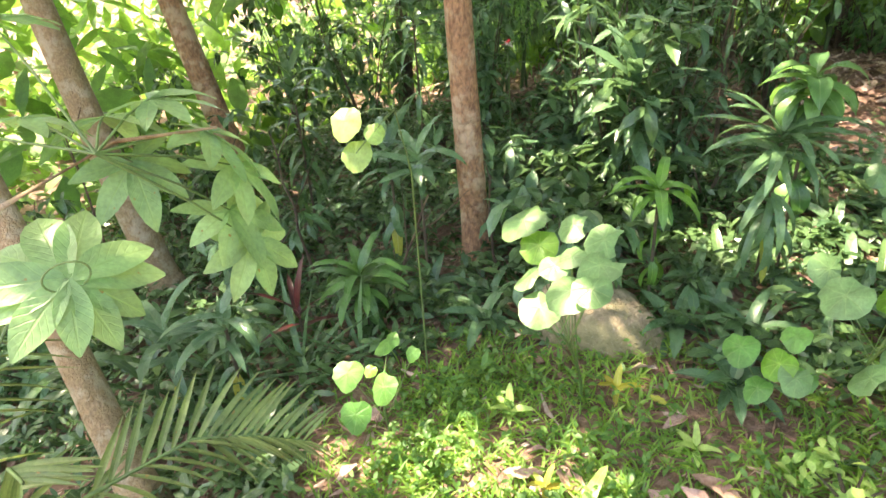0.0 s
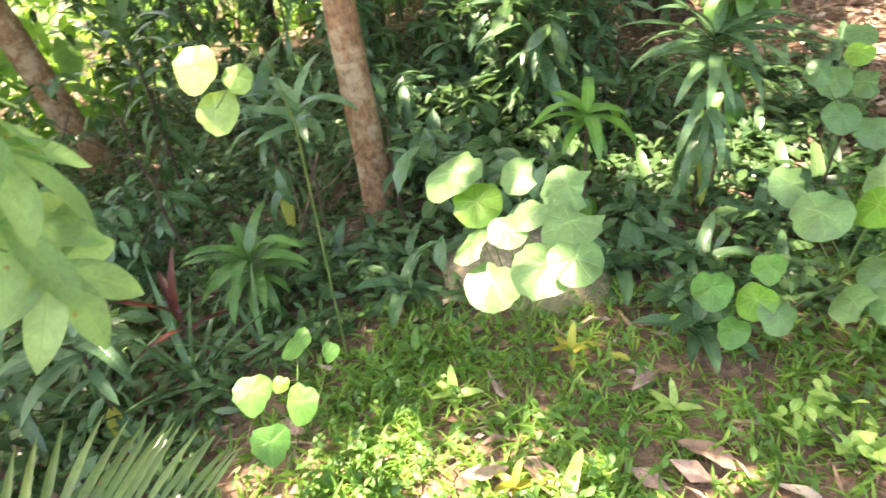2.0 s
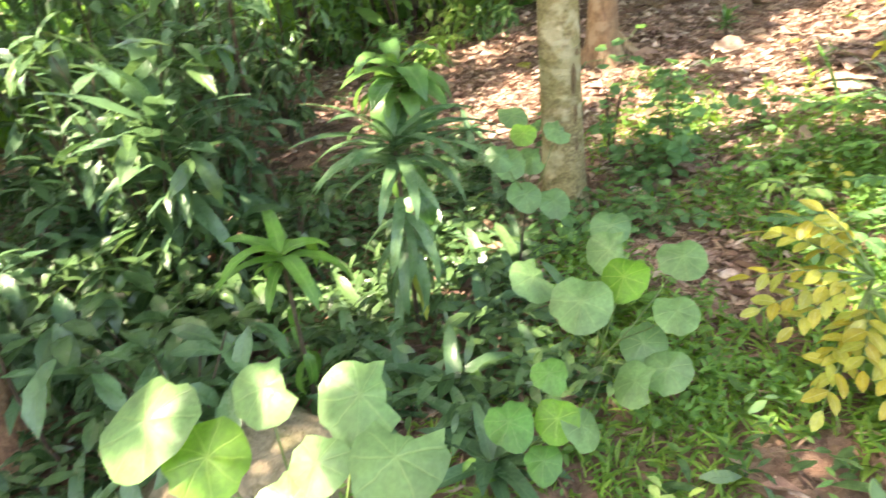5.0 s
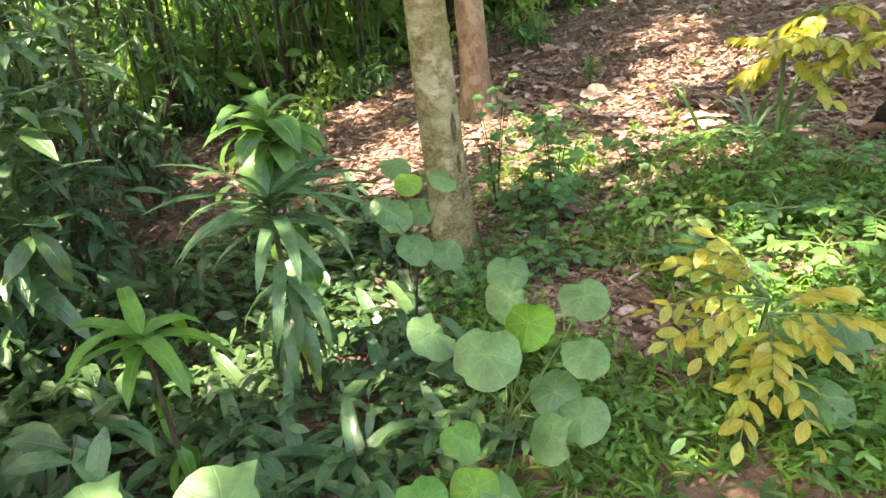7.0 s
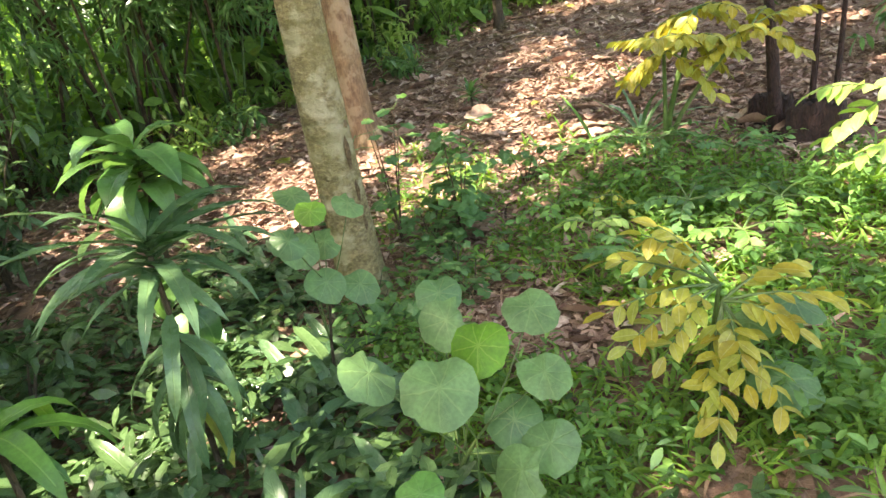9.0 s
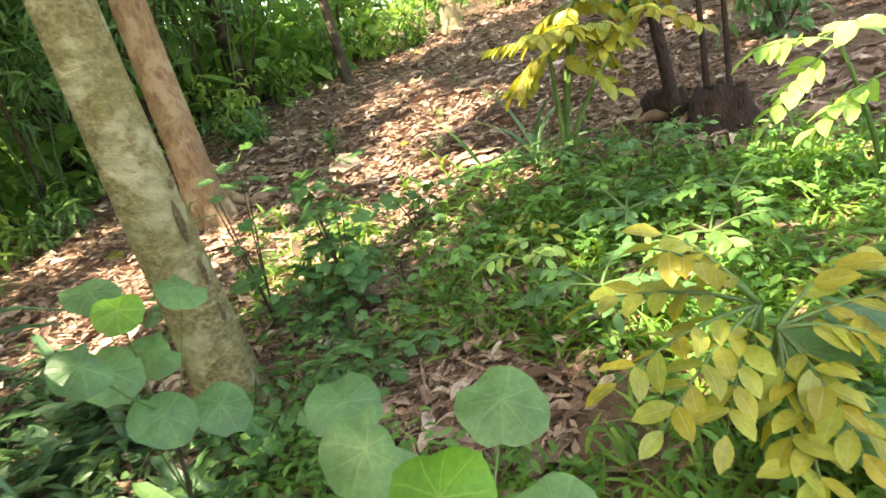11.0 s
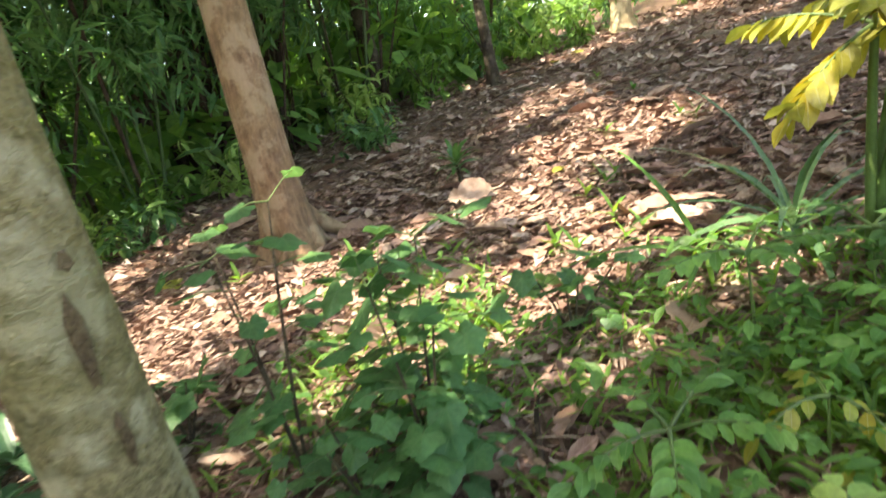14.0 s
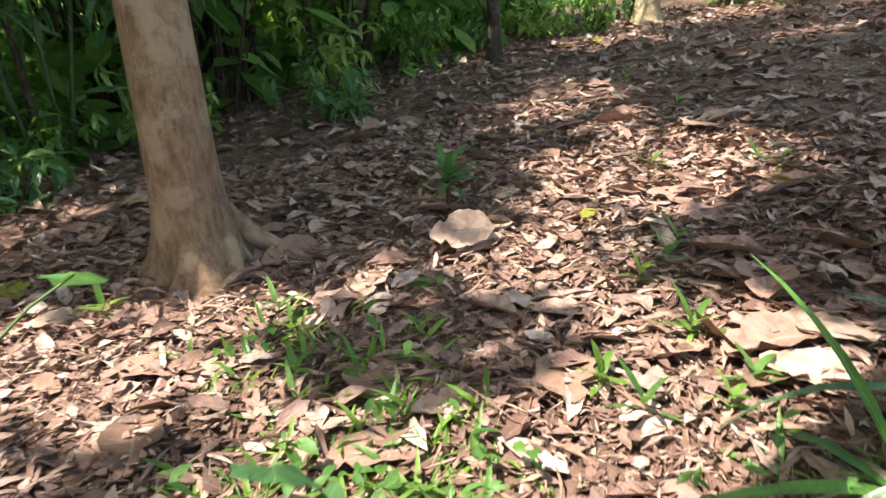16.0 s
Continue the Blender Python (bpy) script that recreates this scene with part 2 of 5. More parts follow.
DARK_STEM = bark_material("dark_stem", (0.115, 0.085, 0.05), (0.05, 0.036, 0.022), (0.19, 0.15, 0.10), 0.3, 3.0)
CULM = leaf_material("bamboo_culm", (0.035, 0.075, 0.024), (0.09, 0.14, 0.045), 0.4, 0.0)
CULM_DRY = bark_material("dry_culm", (0.10, 0.06, 0.035), (0.035, 0.02, 0.013), (0.22, 0.15, 0.09), 0.4, 2.0)
BARK_GREY = bark_material("wrinkled_tan_bark", (0.36, 0.29, 0.14), (0.15, 0.115, 0.05), (0.56, 0.49, 0.32), 0.75, 1.0, 0.5, 0.1, 1.4, 1.0, 0.5)
BARK_SCAR = bark_material("bark_scar", (0.22, 0.15, 0.075), (0.10, 0.062, 0.032), (0.30, 0.22, 0.12), 0.5, 2.4, 0.0, 0.5, 0.8)
BARK_BROWN = bark_material("rough_brown_bark", (0.33, 0.205, 0.115), (0.16, 0.092, 0.055), (0.47, 0.345, 0.23), 0.65, 1.0, 0.15, 0.12, 0.3, 0.6, 0.08)
BARK_RED = bark_material("reddish_bark", (0.42, 0.22, 0.115), (0.15, 0.075, 0.042), (0.50, 0.36, 0.24), 0.75, 1.0, 0.0, 0.4, 0.55)
BARK_PALE = bark_material("pale_bark", (0.48, 0.38, 0.22), (0.28, 0.20, 0.11), (0.6, 0.52, 0.36), 0.6, 1.0, 0.15, 0.4)
BARK_DARK = bark_material("dark_bark", (0.09, 0.062, 0.042), (0.03, 0.02, 0.015), (0.19, 0.15, 0.11), 0.45, 1.2, 0.2)
MOTTLED = bark_material("mottled_bark", (0.37, 0.26, 0.15), (0.22, 0.145, 0.08), (0.5, 0.43, 0.32), 0.5, 1.6, 0.2, 0.4, 0.8)
DRY = dry_material("dry_teak_leaf", (0.15, 0.075, 0.047), (0.66, 0.52, 0.42))
CRUMBS = dry_material("dry_leaf_scraps", (0.11, 0.057, 0.037), (0.56, 0.40, 0.29))
DRY_BIG = dry_material("large_dry_leaf", (0.26, 0.155, 0.10), (0.54, 0.40, 0.30))
STRAW = dry_material("straw", (0.20, 0.11, 0.065), (0.56, 0.41, 0.28))
DEEP_RED = leaf_material("dark_red_leaf", (0.06, 0.010, 0.010), (0.10, 0.02, 0.016), 0.35, 0.25, "mid", (0.25, 0.08, 0.05))
PETAL = leaf_material("white_petal", (0.75, 0.68, 0.64), (0.82, 0.78, 0.74), 0.5, 0.3)
PETAL_RED = leaf_material("red_petal", (0.5, 0.02, 0.03), (0.6, 0.04, 0.05), 0.5, 0.3)

# ---------------------------------------------------------------- shapes
rng = np.random.default_rng(7)


def gz(x, y):
    """The height of the ground: a hillside that rises with x, with a low bank where the walk begins."""
    z = 6.0 * math.tanh((0.1316 * x + 0.0111 * y) / 6.0)
    z += 0.5 * math.exp(-((x - 1.95) ** 2 + (y - 0.2) ** 2) / 1.3)
    z -= 0.13 * math.exp(-((x - 3.2) ** 2 + (y - 4.75) ** 2) / 0.7)
    z += 0.045 * noise.noise((x * 0.8, y * 0.8, 3.0)) + 0.018 * noise.noise((x * 3.1, y * 3.1, 9.0))
    return z


class Bag:
    """Vertices, four-sided faces and UVs of one mesh."""

    def __init__(self):
        self.v, self.f, self.uv, self.n = [], [], [], 0

    def grid(self, pts, uvs, rows, cols, closed=False):
        """Adds rows x cols points as a sheet; closed joins the last column to the first."""
        a = np.arange(rows * cols).reshape(rows, cols) + self.n
        if closed:
            a = np.c_[a, a[:, :1]]
        self.f.append(np.stack([a[:-1, :-1], a[:-1, 1:], a[1:, 1:], a[1:, :-1]], -1).reshape(-1, 4))
        self.v.append(np.asarray(pts, float))
        self.uv.append(np.asarray(uvs, float))
        self.n += rows * cols

    def arrays(self):
        return np.concatenate(self.v), np.concatenate(self.f), np.concatenate(self.uv)

    def mesh(self, name, material, smooth=True):
        return quads_mesh(name, *self.arrays(), material, smooth)


def quads_mesh(name, v, f, uv, material, smooth=True):
    me = bpy.data.meshes.new(name)
    me.vertices.add(len(v))
    me.vertices.foreach_set("co", np.ascontiguousarray(v, np.float32).ravel())
    me.loops.add(4 * len(f))
    me.loops.foreach_set("vertex_index", np.ascontiguousarray(f, np.int32).ravel())
    me.polygons.add(len(f))
    me.polygons.foreach_set("loop_start", np.arange(0, 4 * len(f), 4, dtype=np.int32))
    me.polygons.foreach_set("use_smooth", np.full(len(f), smooth))
    layer = me.uv_layers.new(name="leaf")
    layer.data.foreach_set("uv", np.ascontiguousarray(uv[f.ravel()], np.float32).ravel())
    me.materials.append(material)
    me.update()
    me.validate()
    return me


def profile(kind, s):
    if kind == "strap":
        return np.minimum(1, (s * 5 + 0.25)) * np.clip(1 - s, 0, 1) ** 0.55 * (0.75 + 0.5 * s) * 1.05
    if kind == "heart":
        return np.clip(np.sin(np.pi * np.clip(s * 0.86 + 0.14, 0, 1) ** 0.8), 0, 1) ** 0.75
    if kind == "blade":
        return np.clip(np.sin(np.pi * np.clip(s * 0.95 + 0.05, 0, 1) ** 0.7), 0, 1)
    return np.clip(np.sin(np.pi * np.clip(s * 0.96 + 0.03, 0, 1)), 0, 1) ** 0.8    # ellipse


def leaf_grid(length, width, kind, droop=0.6, fold=0.15, wave=0.0, seg=5, seed=0, side=0.0, rag=0.0):
    """A leaf along +Y with its face to +Z, that bends down towards its tip."""
    r = np.random.default_rng(seed)
    s = np.linspace(0, 1, seg + 1)
    ang = -droop * s ** 1.2
    step = length / seg
    y = np.concatenate([[0], np.cumsum(np.cos(ang[:-1]) * step)])
    z = np.concatenate([[0], np.cumsum(np.sin(ang[:-1]) * step)])
    w = 0.5 * width * profile(kind, s)
    pts, uvs = [], []
    phase = r.uniform(0, 6)
    for i in range(seg + 1):
        for k, sx in ((0.0, -1), (0.5, 0), (1.0, 1)):
            ripple = wave * width * math.sin(phase + i * 1.9 + sx * 1.3) * abs(sx)
            torn = 1 + rag * r.uniform(-1, 0.5) * abs(sx)
            pts.append((sx * torn * w[i] + side * length * s[i] ** 2, y[i], z[i] + abs(sx) * w[i] * fold * 2 + ripple))
            uvs.append((k, s[i]))
    return pts, uvs, seg + 1, 3


def leaf_mesh(name, material, *shape, **more):
    b = Bag()
    b.grid(*leaf_grid(*shape, **more))
    return b.mesh(name, material)


def round_leaf_mesh(name, material, radius, seed=0, cup=0.12, notch=0.35, lobes=0, tip=0.15, holes=0.0):
    """A broad leaf round the end of its stalk, with an uneven rim; lobes > 0 gives pointed lobes."""
    r = np.random.default_rng(seed)
    n, rings = (24 if not lobes else 36), 4
    pts, uvs = [], []
    wob = r.normal(0, 0.035, n)
    bite = r.integers(0, n) if holes else -9
    for j in range(rings + 1):
        q = j / rings
        for i in range(n):
            a = 2 * math.pi * i / n
            rim = 1 + wob[i] + tip * max(0, math.cos(a)) ** 7 - notch * max(0, -math.cos(a)) ** 9
            if lobes:
                rim *= 0.80 + 0.24 * (1 - abs(math.sin(lobes * a / 2)))
            if bite >= 0 and min((i - bite) % n, (bite - i) % n) < 3:
                rim *= 1 - holes
            rad = radius * rim * q
            z = -cup * radius * q ** 2 + 0.06 * radius * q * math.sin(3 * a + seed) + 0.03 * radius * q * math.cos(7 * a)
            pts.append((rad * math.sin(a), rad * math.cos(a) + radius * 0.0, z))
            uvs.append((i / n, q))
    b = Bag()
    b.grid(pts, uvs, rings + 1, n, closed=True)
    return b.mesh(name, material)


def tube(bag, pts, radii, sides=8, rough=0.0, seed=0, roots=()):
    """A tapering tube through the points; roots gives the depth of the buttresses ring by ring."""
    r = np.random.default_rng(seed)
    pts = [Vector(p) for p in pts]
    rows, uvs = [], []
    for i, p in enumerate(pts):
        way = (pts[min(i + 1, len(pts) - 1)] - pts[max(i - 1, 0)]).normalized()
        a = way.cross(Vector((0, 1, 0)) if abs(way.y) < 0.9 else Vector((1, 0, 0))).normalized()
        b = way.cross(a)
        for k in range(sides):
            t = 2 * math.pi * k / sides
            rad = radii[i] * (1 + rough * (0.7 * math.sin(2 * t + seed + i * 0.15) + 0.5 * math.sin(5 * t + seed * 2 + i * 0.21) + r.normal(0, 0.25)))
            if roots:
                rad *= 1 + roots[i] * (math.sin(3 * t + seed) + 0.5 * math.sin(5 * t + 2 * seed))
            rows.append(p + (a * math.cos(t) + b * math.sin(t)) * rad)
            uvs.append((k / sides, i / len(pts)))
    bag.grid(rows, uvs, len(pts), sides, closed=True)


def tube_mesh(name, material, pts, radii, sides=8, rough=0.0, seed=0, roots=()):
    b = Bag()
    tube(b, pts, radii, sides, rough, seed, roots)
    return b.mesh(name, material)


def thing(name, x, y, z, label, category, group="", kind=""):
    ob = new(name)
    ob.location = (x, y, z)
    ob.empty_display_size = 0.1
    return tagged(ob, label, category, group, kind)


def part(name, mesh, parent, m=None, label=""):
    ob = new(name, mesh)
    ob.parent = parent
    if m is not None:
        ob.matrix_basis = m
    if label:
        ob["label"] = label
    return ob


def turn(yaw, pitch, roll=0.0):
    """Turns a leaf that lies along +Y: raised by pitch, rolled about its rib, then swung by yaw (radians)."""
    return Matrix.Rotation(yaw, 4, "Z") @ Matrix.Rotation(pitch, 4, "X") @ Matrix.Rotation(roll, 4, "Y")


def turns(yaw, pitch, roll):
    cy, sy, cp, sp, cr, sr = np.cos(yaw), np.sin(yaw), np.cos(pitch), np.sin(pitch), np.cos(roll), np.sin(roll)
    o, l = np.zeros_like(yaw), np.ones_like(yaw)
    rz = np.stack([np.stack([cy, -sy, o], -1), np.stack([sy, cy, o], -1), np.stack([o, o, l], -1)], -2)
    rx = np.stack([np.stack([l, o, o], -1), np.stack([o, cp, -sp], -1), np.stack([o, sp, cp], -1)], -2)
    ry = np.stack([np.stack([cr, o, sr], -1), np.stack([o, l, o], -1), np.stack([-sr, o, cr], -1)], -2)
    return rz @ rx @ ry


def scatter_mesh(name, material, shapes, pos, yaw, pitch, roll, size):
    """Many small leaves in one mesh: shapes are leaf grids, one of which is taken for each leaf."""
    pos, n = np.asarray(pos, float), len(pos)
    rot = turns(np.asarray(yaw, float), np.asarray(pitch, float), np.asarray(roll, float))
    size = np.broadcast_to(np.asarray(size, float), (n,))
    pick = np.arange(n) % len(shapes)
    vs, fs, us, base = [], [], [], 0
    for k, (pts, uvs, rows, cols) in enumerate(shapes):
        which = np.nonzero(pick == k)[0]
        if not len(which):
            continue
        p = np.asarray(pts, float)
        v = np.einsum("nij,pj->npi", rot[which] * size[which][:, None, None], p) + pos[which][:, None, :]
        a = np.arange(rows * cols).reshape(rows, cols)
        f = np.stack([a[:-1, :-1], a[:-1, 1:], a[1:, 1:], a[1:, :-1]], -1).reshape(-1, 4)
        vs.append(v.reshape(-1, 3))
        fs.append((f[None] + (np.arange(len(which)) * len(p))[:, None, None] + base).reshape(-1, 4))
        us.append(np.tile(np.asarray(uvs, float), (len(which), 1)))
        base += len(which) * len(p)
    return quads_mesh(name, np.concatenate(vs), np.concatenate(fs), np.concatenate(us), material)


def clusters(centres, each, spread, r):
    """Points gathered round the centres."""
    c = np.repeat(np.asarray(centres, float), each, 0)
    return c + r.normal(0, 1, c.shape) * spread


# ---------------------------------------------------------------- ground
def build_ground():
    inner = np.linspace(-7, 17, 201)
    outer = np.array([22, 30, 45, 70, 120, 250, 600.0])
    xs = np.concatenate([-outer[::-1] + 10, inner, outer])
    ys = np.concatenate([-outer[::-1] + 10, np.linspace(-5, 17, 185), outer])
    pts = [(x, y, gz(x, y)) for y in ys for x in xs]
    b = Bag()
    b.grid(pts, [(p[0], p[1]) for p in pts], len(ys), len(xs))
    ob = new("ground", b.mesh("ground", SOIL))
    tagged(ob, "sloping forest floor of reddish brown soil", "ground", kind="structure")


build_ground()


def meadow(x, y):
    """How grassy the ground is, 0 to 1."""
    def oval(cx, cy, rx, ry):
        return 1.25 - math.hypot((x - cx) / rx, (y - cy) / ry)
    g = max(oval(1.25, 2.65, 1.25, 0.85), oval(4.2, 3.3, 1.2, 1.75), oval(3.2, 3.2, 1.0, 1.25), oval(3.35, 3.95, 0.6, 0.55), 0.42 * oval(4.25, 5.0, 0.7, 0.8), 0.24 * oval(4.5, 5.8, 0.5, 0.5))
    gap = 1.0 - 0.4 * math.exp(-((x - 3.55 - 0.35 * (y - 4.2)) / 0.28) ** 2) * (1 if 2.9 < y < 5.2 else 0)
    lawn = 0.55 * max(0.0, min(1.0, 3 * oval(1.35, 2.6, 1.2, 0.8)))
    return max(0.0, min(1.0, g * 1.3)) * gap * max(lawn, min(1.4, 0.62 + 1.5 * noise.noise((x * 1.9, y * 1.9, 1.0))))


def scatter_ground(n, x0, x1, y0, y1, keep, r):
    """Points on the ground in a rectangle, kept by chance keep(x, y)."""
    xy = r.uniform((x0, y0), (x1, y1), (n, 2))
    ok = r.uniform(0, 1, n)
    return np.array([(x, y, gz(x, y)) for (x, y), c in zip(xy, ok) if c < keep(x, y)])


def build_grass():
    r = np.random.default_rng(11)
    shapes = [leaf_grid(1.0, 0.13, "blade", d, 0.2, 0, 3, i) for i, d in enumerate((0.5, 0.9, 1.3))]
    tufts = scatter_ground(34000, -0.3, 5.6, 1.2, 6.6, lambda x, y: 0.7 * meadow(x, y), r)
    pos = clusters(tufts, 4, (0.014, 0.014, 0), r)
    n = len(pos)
    me = scatter_mesh("grass", GRASS, shapes, pos, r.uniform(0, 6.28, n), r.uniform(0.25, 1.15, n), r.normal(0, 0.3, n), r.uniform(0.05, 0.12, n) * (1 + 0.25 * (pos[:, 0] > 2.9)))
    tagged(new("meadow_grass", me), "bright green broad-bladed grass on the forest floor", "grass", kind="stuff")
    shapes = [leaf_grid(1.0, 0.5, "ellipse", d, 0.12, 0.03, 3, i) for i, d in enumerate((0.4, 0.8))]
    tops = scatter_ground(11000, -0.2, 5.5, 1.3, 6.2, lambda x, y: 0.5 * meadow(x, y), r)
    tops[:, 2] += r.uniform(0.02, 0.11, len(tops)) * (1 + 0.6 * (tops[:, 0] > 2.9))
    pos = clusters(tops, 4, (0.012, 0.012, 0.008), r)
    n = len(pos)
    me = scatter_mesh("weeds", WEED, shapes, pos, r.uniform(0, 6.28, n), r.normal(0.1, 0.3, n), r.normal(0, 0.3, n), r.uniform(0.02, 0.055, n) * (1 + 0.2 * (pos[:, 0] > 2.9)))
    tagged(new("meadow_weeds", me), "low green weeds with small oval leaves among grass", "weeds", kind="stuff")
    feet = scatter_ground(2600, 2.7, 5.5, 2.2, 5.2, lambda x, y: 0.6 * meadow(x, y), r)
    blades = []
    for x, y, z in feet:
        h, a = r.uniform(0.10, 0.24), r.uniform(0, 6.28)
        for q in (0.45, 0.6, 0.72, 0.85, 0.95, 1.0):
            blades.append((x + 0.04 * q * math.cos(a), y + 0.04 * q * math.sin(a), z + h * q))
    n = len(blades)
    shapes = [leaf_grid(1.0, w, "ellipse", d, 0.15, 0.03, 3, i) for i, (w, d) in enumerate(((0.34, 0.5), (0.24, 0.9), (0.42, 0.7)))]
    me = scatter_mesh("tall_weeds", TALL_WEED, shapes, blades, r.uniform(0, 6.28, n), r.normal(0.1, 0.3, n), r.normal(0, 0.25, n), r.uniform(0.028, 0.062, n))
    tagged(new("tall_weeds", me), "ankle-high light green leafy weeds standing in the grass", "weeds", kind="stuff")


build_grass()


def bareness(x, y):
    return max(0.0, 1.0 - 1.1 * meadow(x, y))


def crumpled_leaf(name, material, width, droop, curl, seed):
    """A large dry leaf, 1 long, with a torn wavy margin, raised rims and a crumpled blade."""
    r = np.random.default_rng(seed)
    rows, cols = 14, 7
    s, c = np.linspace(0, 1, rows), np.linspace(-1, 1, cols)
    torn = 1 + r.normal(0, 0.09, (rows, 2)) - 0.5 * (r.uniform(0, 1, (rows, 2)) < 0.12)
    pts, uvs = [], []
    for i in range(rows):
        half = 0.5 * width * max(0.02, math.sin(math.pi * min(1, s[i] * 0.95 + 0.03)) ** 0.7)
        for k in range(cols):
            edge = c[k] * half * (torn[i, 0 if c[k] < 0 else 1] if abs(c[k]) > 0.6 else 1)
            z = -droop * s[i] ** 2 + curl * abs(c[k]) ** 1.6 * half + 0.035 * noise.noise((s[i] * 4 + seed, c[k] * 2, seed * 1.7)) + 0.022 * noise.noise((s[i] * 11, c[k] * 5 + seed, 4.0))
            pts.append((edge + 0.04 * math.sin(3 * s[i] + seed), s[i] - 0.5, z))
            uvs.append(((c[k] + 1) / 2, s[i]))
    b = Bag()
    b.grid(pts, uvs, rows, cols)
    return b.mesh(name, material)


def sliver_grid(length, width, kind, droop, seg, seed=0, rag=0.0, side=0.0):
    """A narrow leaf or scrap of leaf with two long edges only."""
    pts, uvs, rows, cols = leaf_grid(length, width, kind, droop, 0.0, 0.0, seg, seed, side, rag)
    return [p for i, p in enumerate(pts) if i % 3 != 1], [u for i, u in enumerate(uvs) if i % 3 != 1], rows, 2


def build_litter():
    r = np.random.default_rng(12)

    def near(x, y):
        return 2.9 < x < 7.6 and 3.4 < y < 8.0
    # whole and half leaves
    shapes = [leaf_grid(1.0, w, "ellipse", d, f, 0.10, 4, i, sd, 0.3) for i, (w, d, f, sd) in enumerate(((0.40, 0.5, 0.25, 0.1), (0.26, -0.4, -0.3, 0.0), (0.50, 0.5, 0.3, -0.15), (0.2, 0.4, 0.6, 0.2), (0.52, -0.4, 0.2, 0.0), (0.15, 0.5, 0.5, -0.2), (0.12, 0.3, -0.3, 0.15)))]
    pos = scatter_ground(40000, 2.9, 7.6, 3.4, 8.0, lambda x, y: 0.5 * (0.2 + 0.8 * bareness(x, y)), r)
    pos[:, 2] += r.uniform(0.002, 0.03, len(pos))
    n = len(pos)
    me = scatter_mesh("litter", DRY, shapes, pos, r.uniform(0, 6.28, n), r.normal(0.04, 0.18, n), r.normal(0, 0.3, n), 0.025 + 0.11 * r.uniform(0, 1, n) ** 2.2)
    tagged(new("leaf_litter", me), "brown curled dry leaves heaped on the forest floor", "leaf litter", kind="stuff")
    shapes = [leaf_grid(1.0, w, "ellipse", d, f, 0.08, 2, i, rag=0.3) for i, (w, d, f) in enumerate(((0.45, 0.5, 0.3), (0.3, -0.4, -0.3), (0.6, 0.7, 0.3), (0.2, 0.3, 0.5)))]
    pos = scatter_ground(78000, -4.0, 13.0, -4.0, 12.0, lambda x, y: 0.0 if near(x, y) else (0.25 + 0.75 * bareness(x, y)) * (0.7 if x + y > 7 and y > 1.4 else 0.26), r)
    pos[:, 2] += r.uniform(0.002, 0.024, len(pos))
    n = len(pos)
    me = scatter_mesh("litter", DRY, shapes, pos, r.uniform(0, 6.28, n), r.normal(0.04, 0.22, n), r.normal(0, 0.35, n), 0.04 + 0.15 * r.uniform(0, 1, n) ** 2.2)
    tagged(new("leaf_litter", me), "brown dry fallen leaves covering the forest floor", "leaf litter", kind="stuff")
    # broken scraps
    shapes = [sliver_grid(1.0, w, k, d, 2, i, 0.6, sd) for i, (w, k, d, sd) in enumerate(((0.5, "ellipse", 0.5, 0.1), (0.28, "blade", -0.5, 0.2), (0.7, "ellipse", 0.3, -0.2), (0.16, "blade", 0.6, -0.25), (0.4, "ellipse", -0.6, 0.3)))]
    pos = scatter_ground(90000, 2.9, 7.6, 3.4, 8.0, lambda x, y: 0.62 * (0.2 + 0.8 * bareness(x, y)), r)
    pos[:, 2] += r.uniform(0.003, 0.034, len(pos))
    n = len(pos)
    me = scatter_mesh("scraps", CRUMBS, shapes, pos, r.uniform(0, 6.28, n), r.normal(0.03, 0.24, n), r.normal(0, 0.45, n), 0.016 + 0.06 * r.uniform(0, 1, n) ** 1.8)
    tagged(new("leaf_scraps", me), "broken reddish brown scraps of dry leaf", "leaf litter", kind="stuff")
    # straw and stalks
    shapes = [sliver_grid(1.0, w, "blade", d, 2, i, 0.0, sd) for i, (w, d, sd) in enumerate(((0.09, 0.5, 0.2), (0.06, -0.5, -0.3), (0.045, 0.2, 0.1), (0.12, 0.6, -0.15)))]
    pos = scatter_ground(52000, -1.0, 9.0, 1.4, 10.0, lambda x, y: (0.3 + 0.7 * bareness(x, y)) * (1 if near(x, y) else 0.45), r)
    pos[:, 2] += r.uniform(0.006, 0.036, len(pos))
    n = len(pos)
    me = scatter_mesh("debris", STRAW, shapes, pos, r.uniform(0, 6.28, n), r.normal(0, 0.2, n), r.normal(0, 0.6, n), 0.03 + 0.13 * r.uniform(0, 1, n) ** 2)
    tagged(new("leaf_debris", me), "fine straw-coloured stalks and slivers of dry leaf", "leaf litter", kind="stuff")
    kinds = [crumpled_leaf("dry_leaf", DRY_BIG, w, d, f, i) for i, (w, d, f) in enumerate(((0.6, 0.04, 0.25), (0.5, -0.05, -0.12), (0.66, 0.08, 0.4), (0.34, 0.06, 0.7), (0.55, -0.03, 0.45), (0.42, 0.09, 0.3)))]
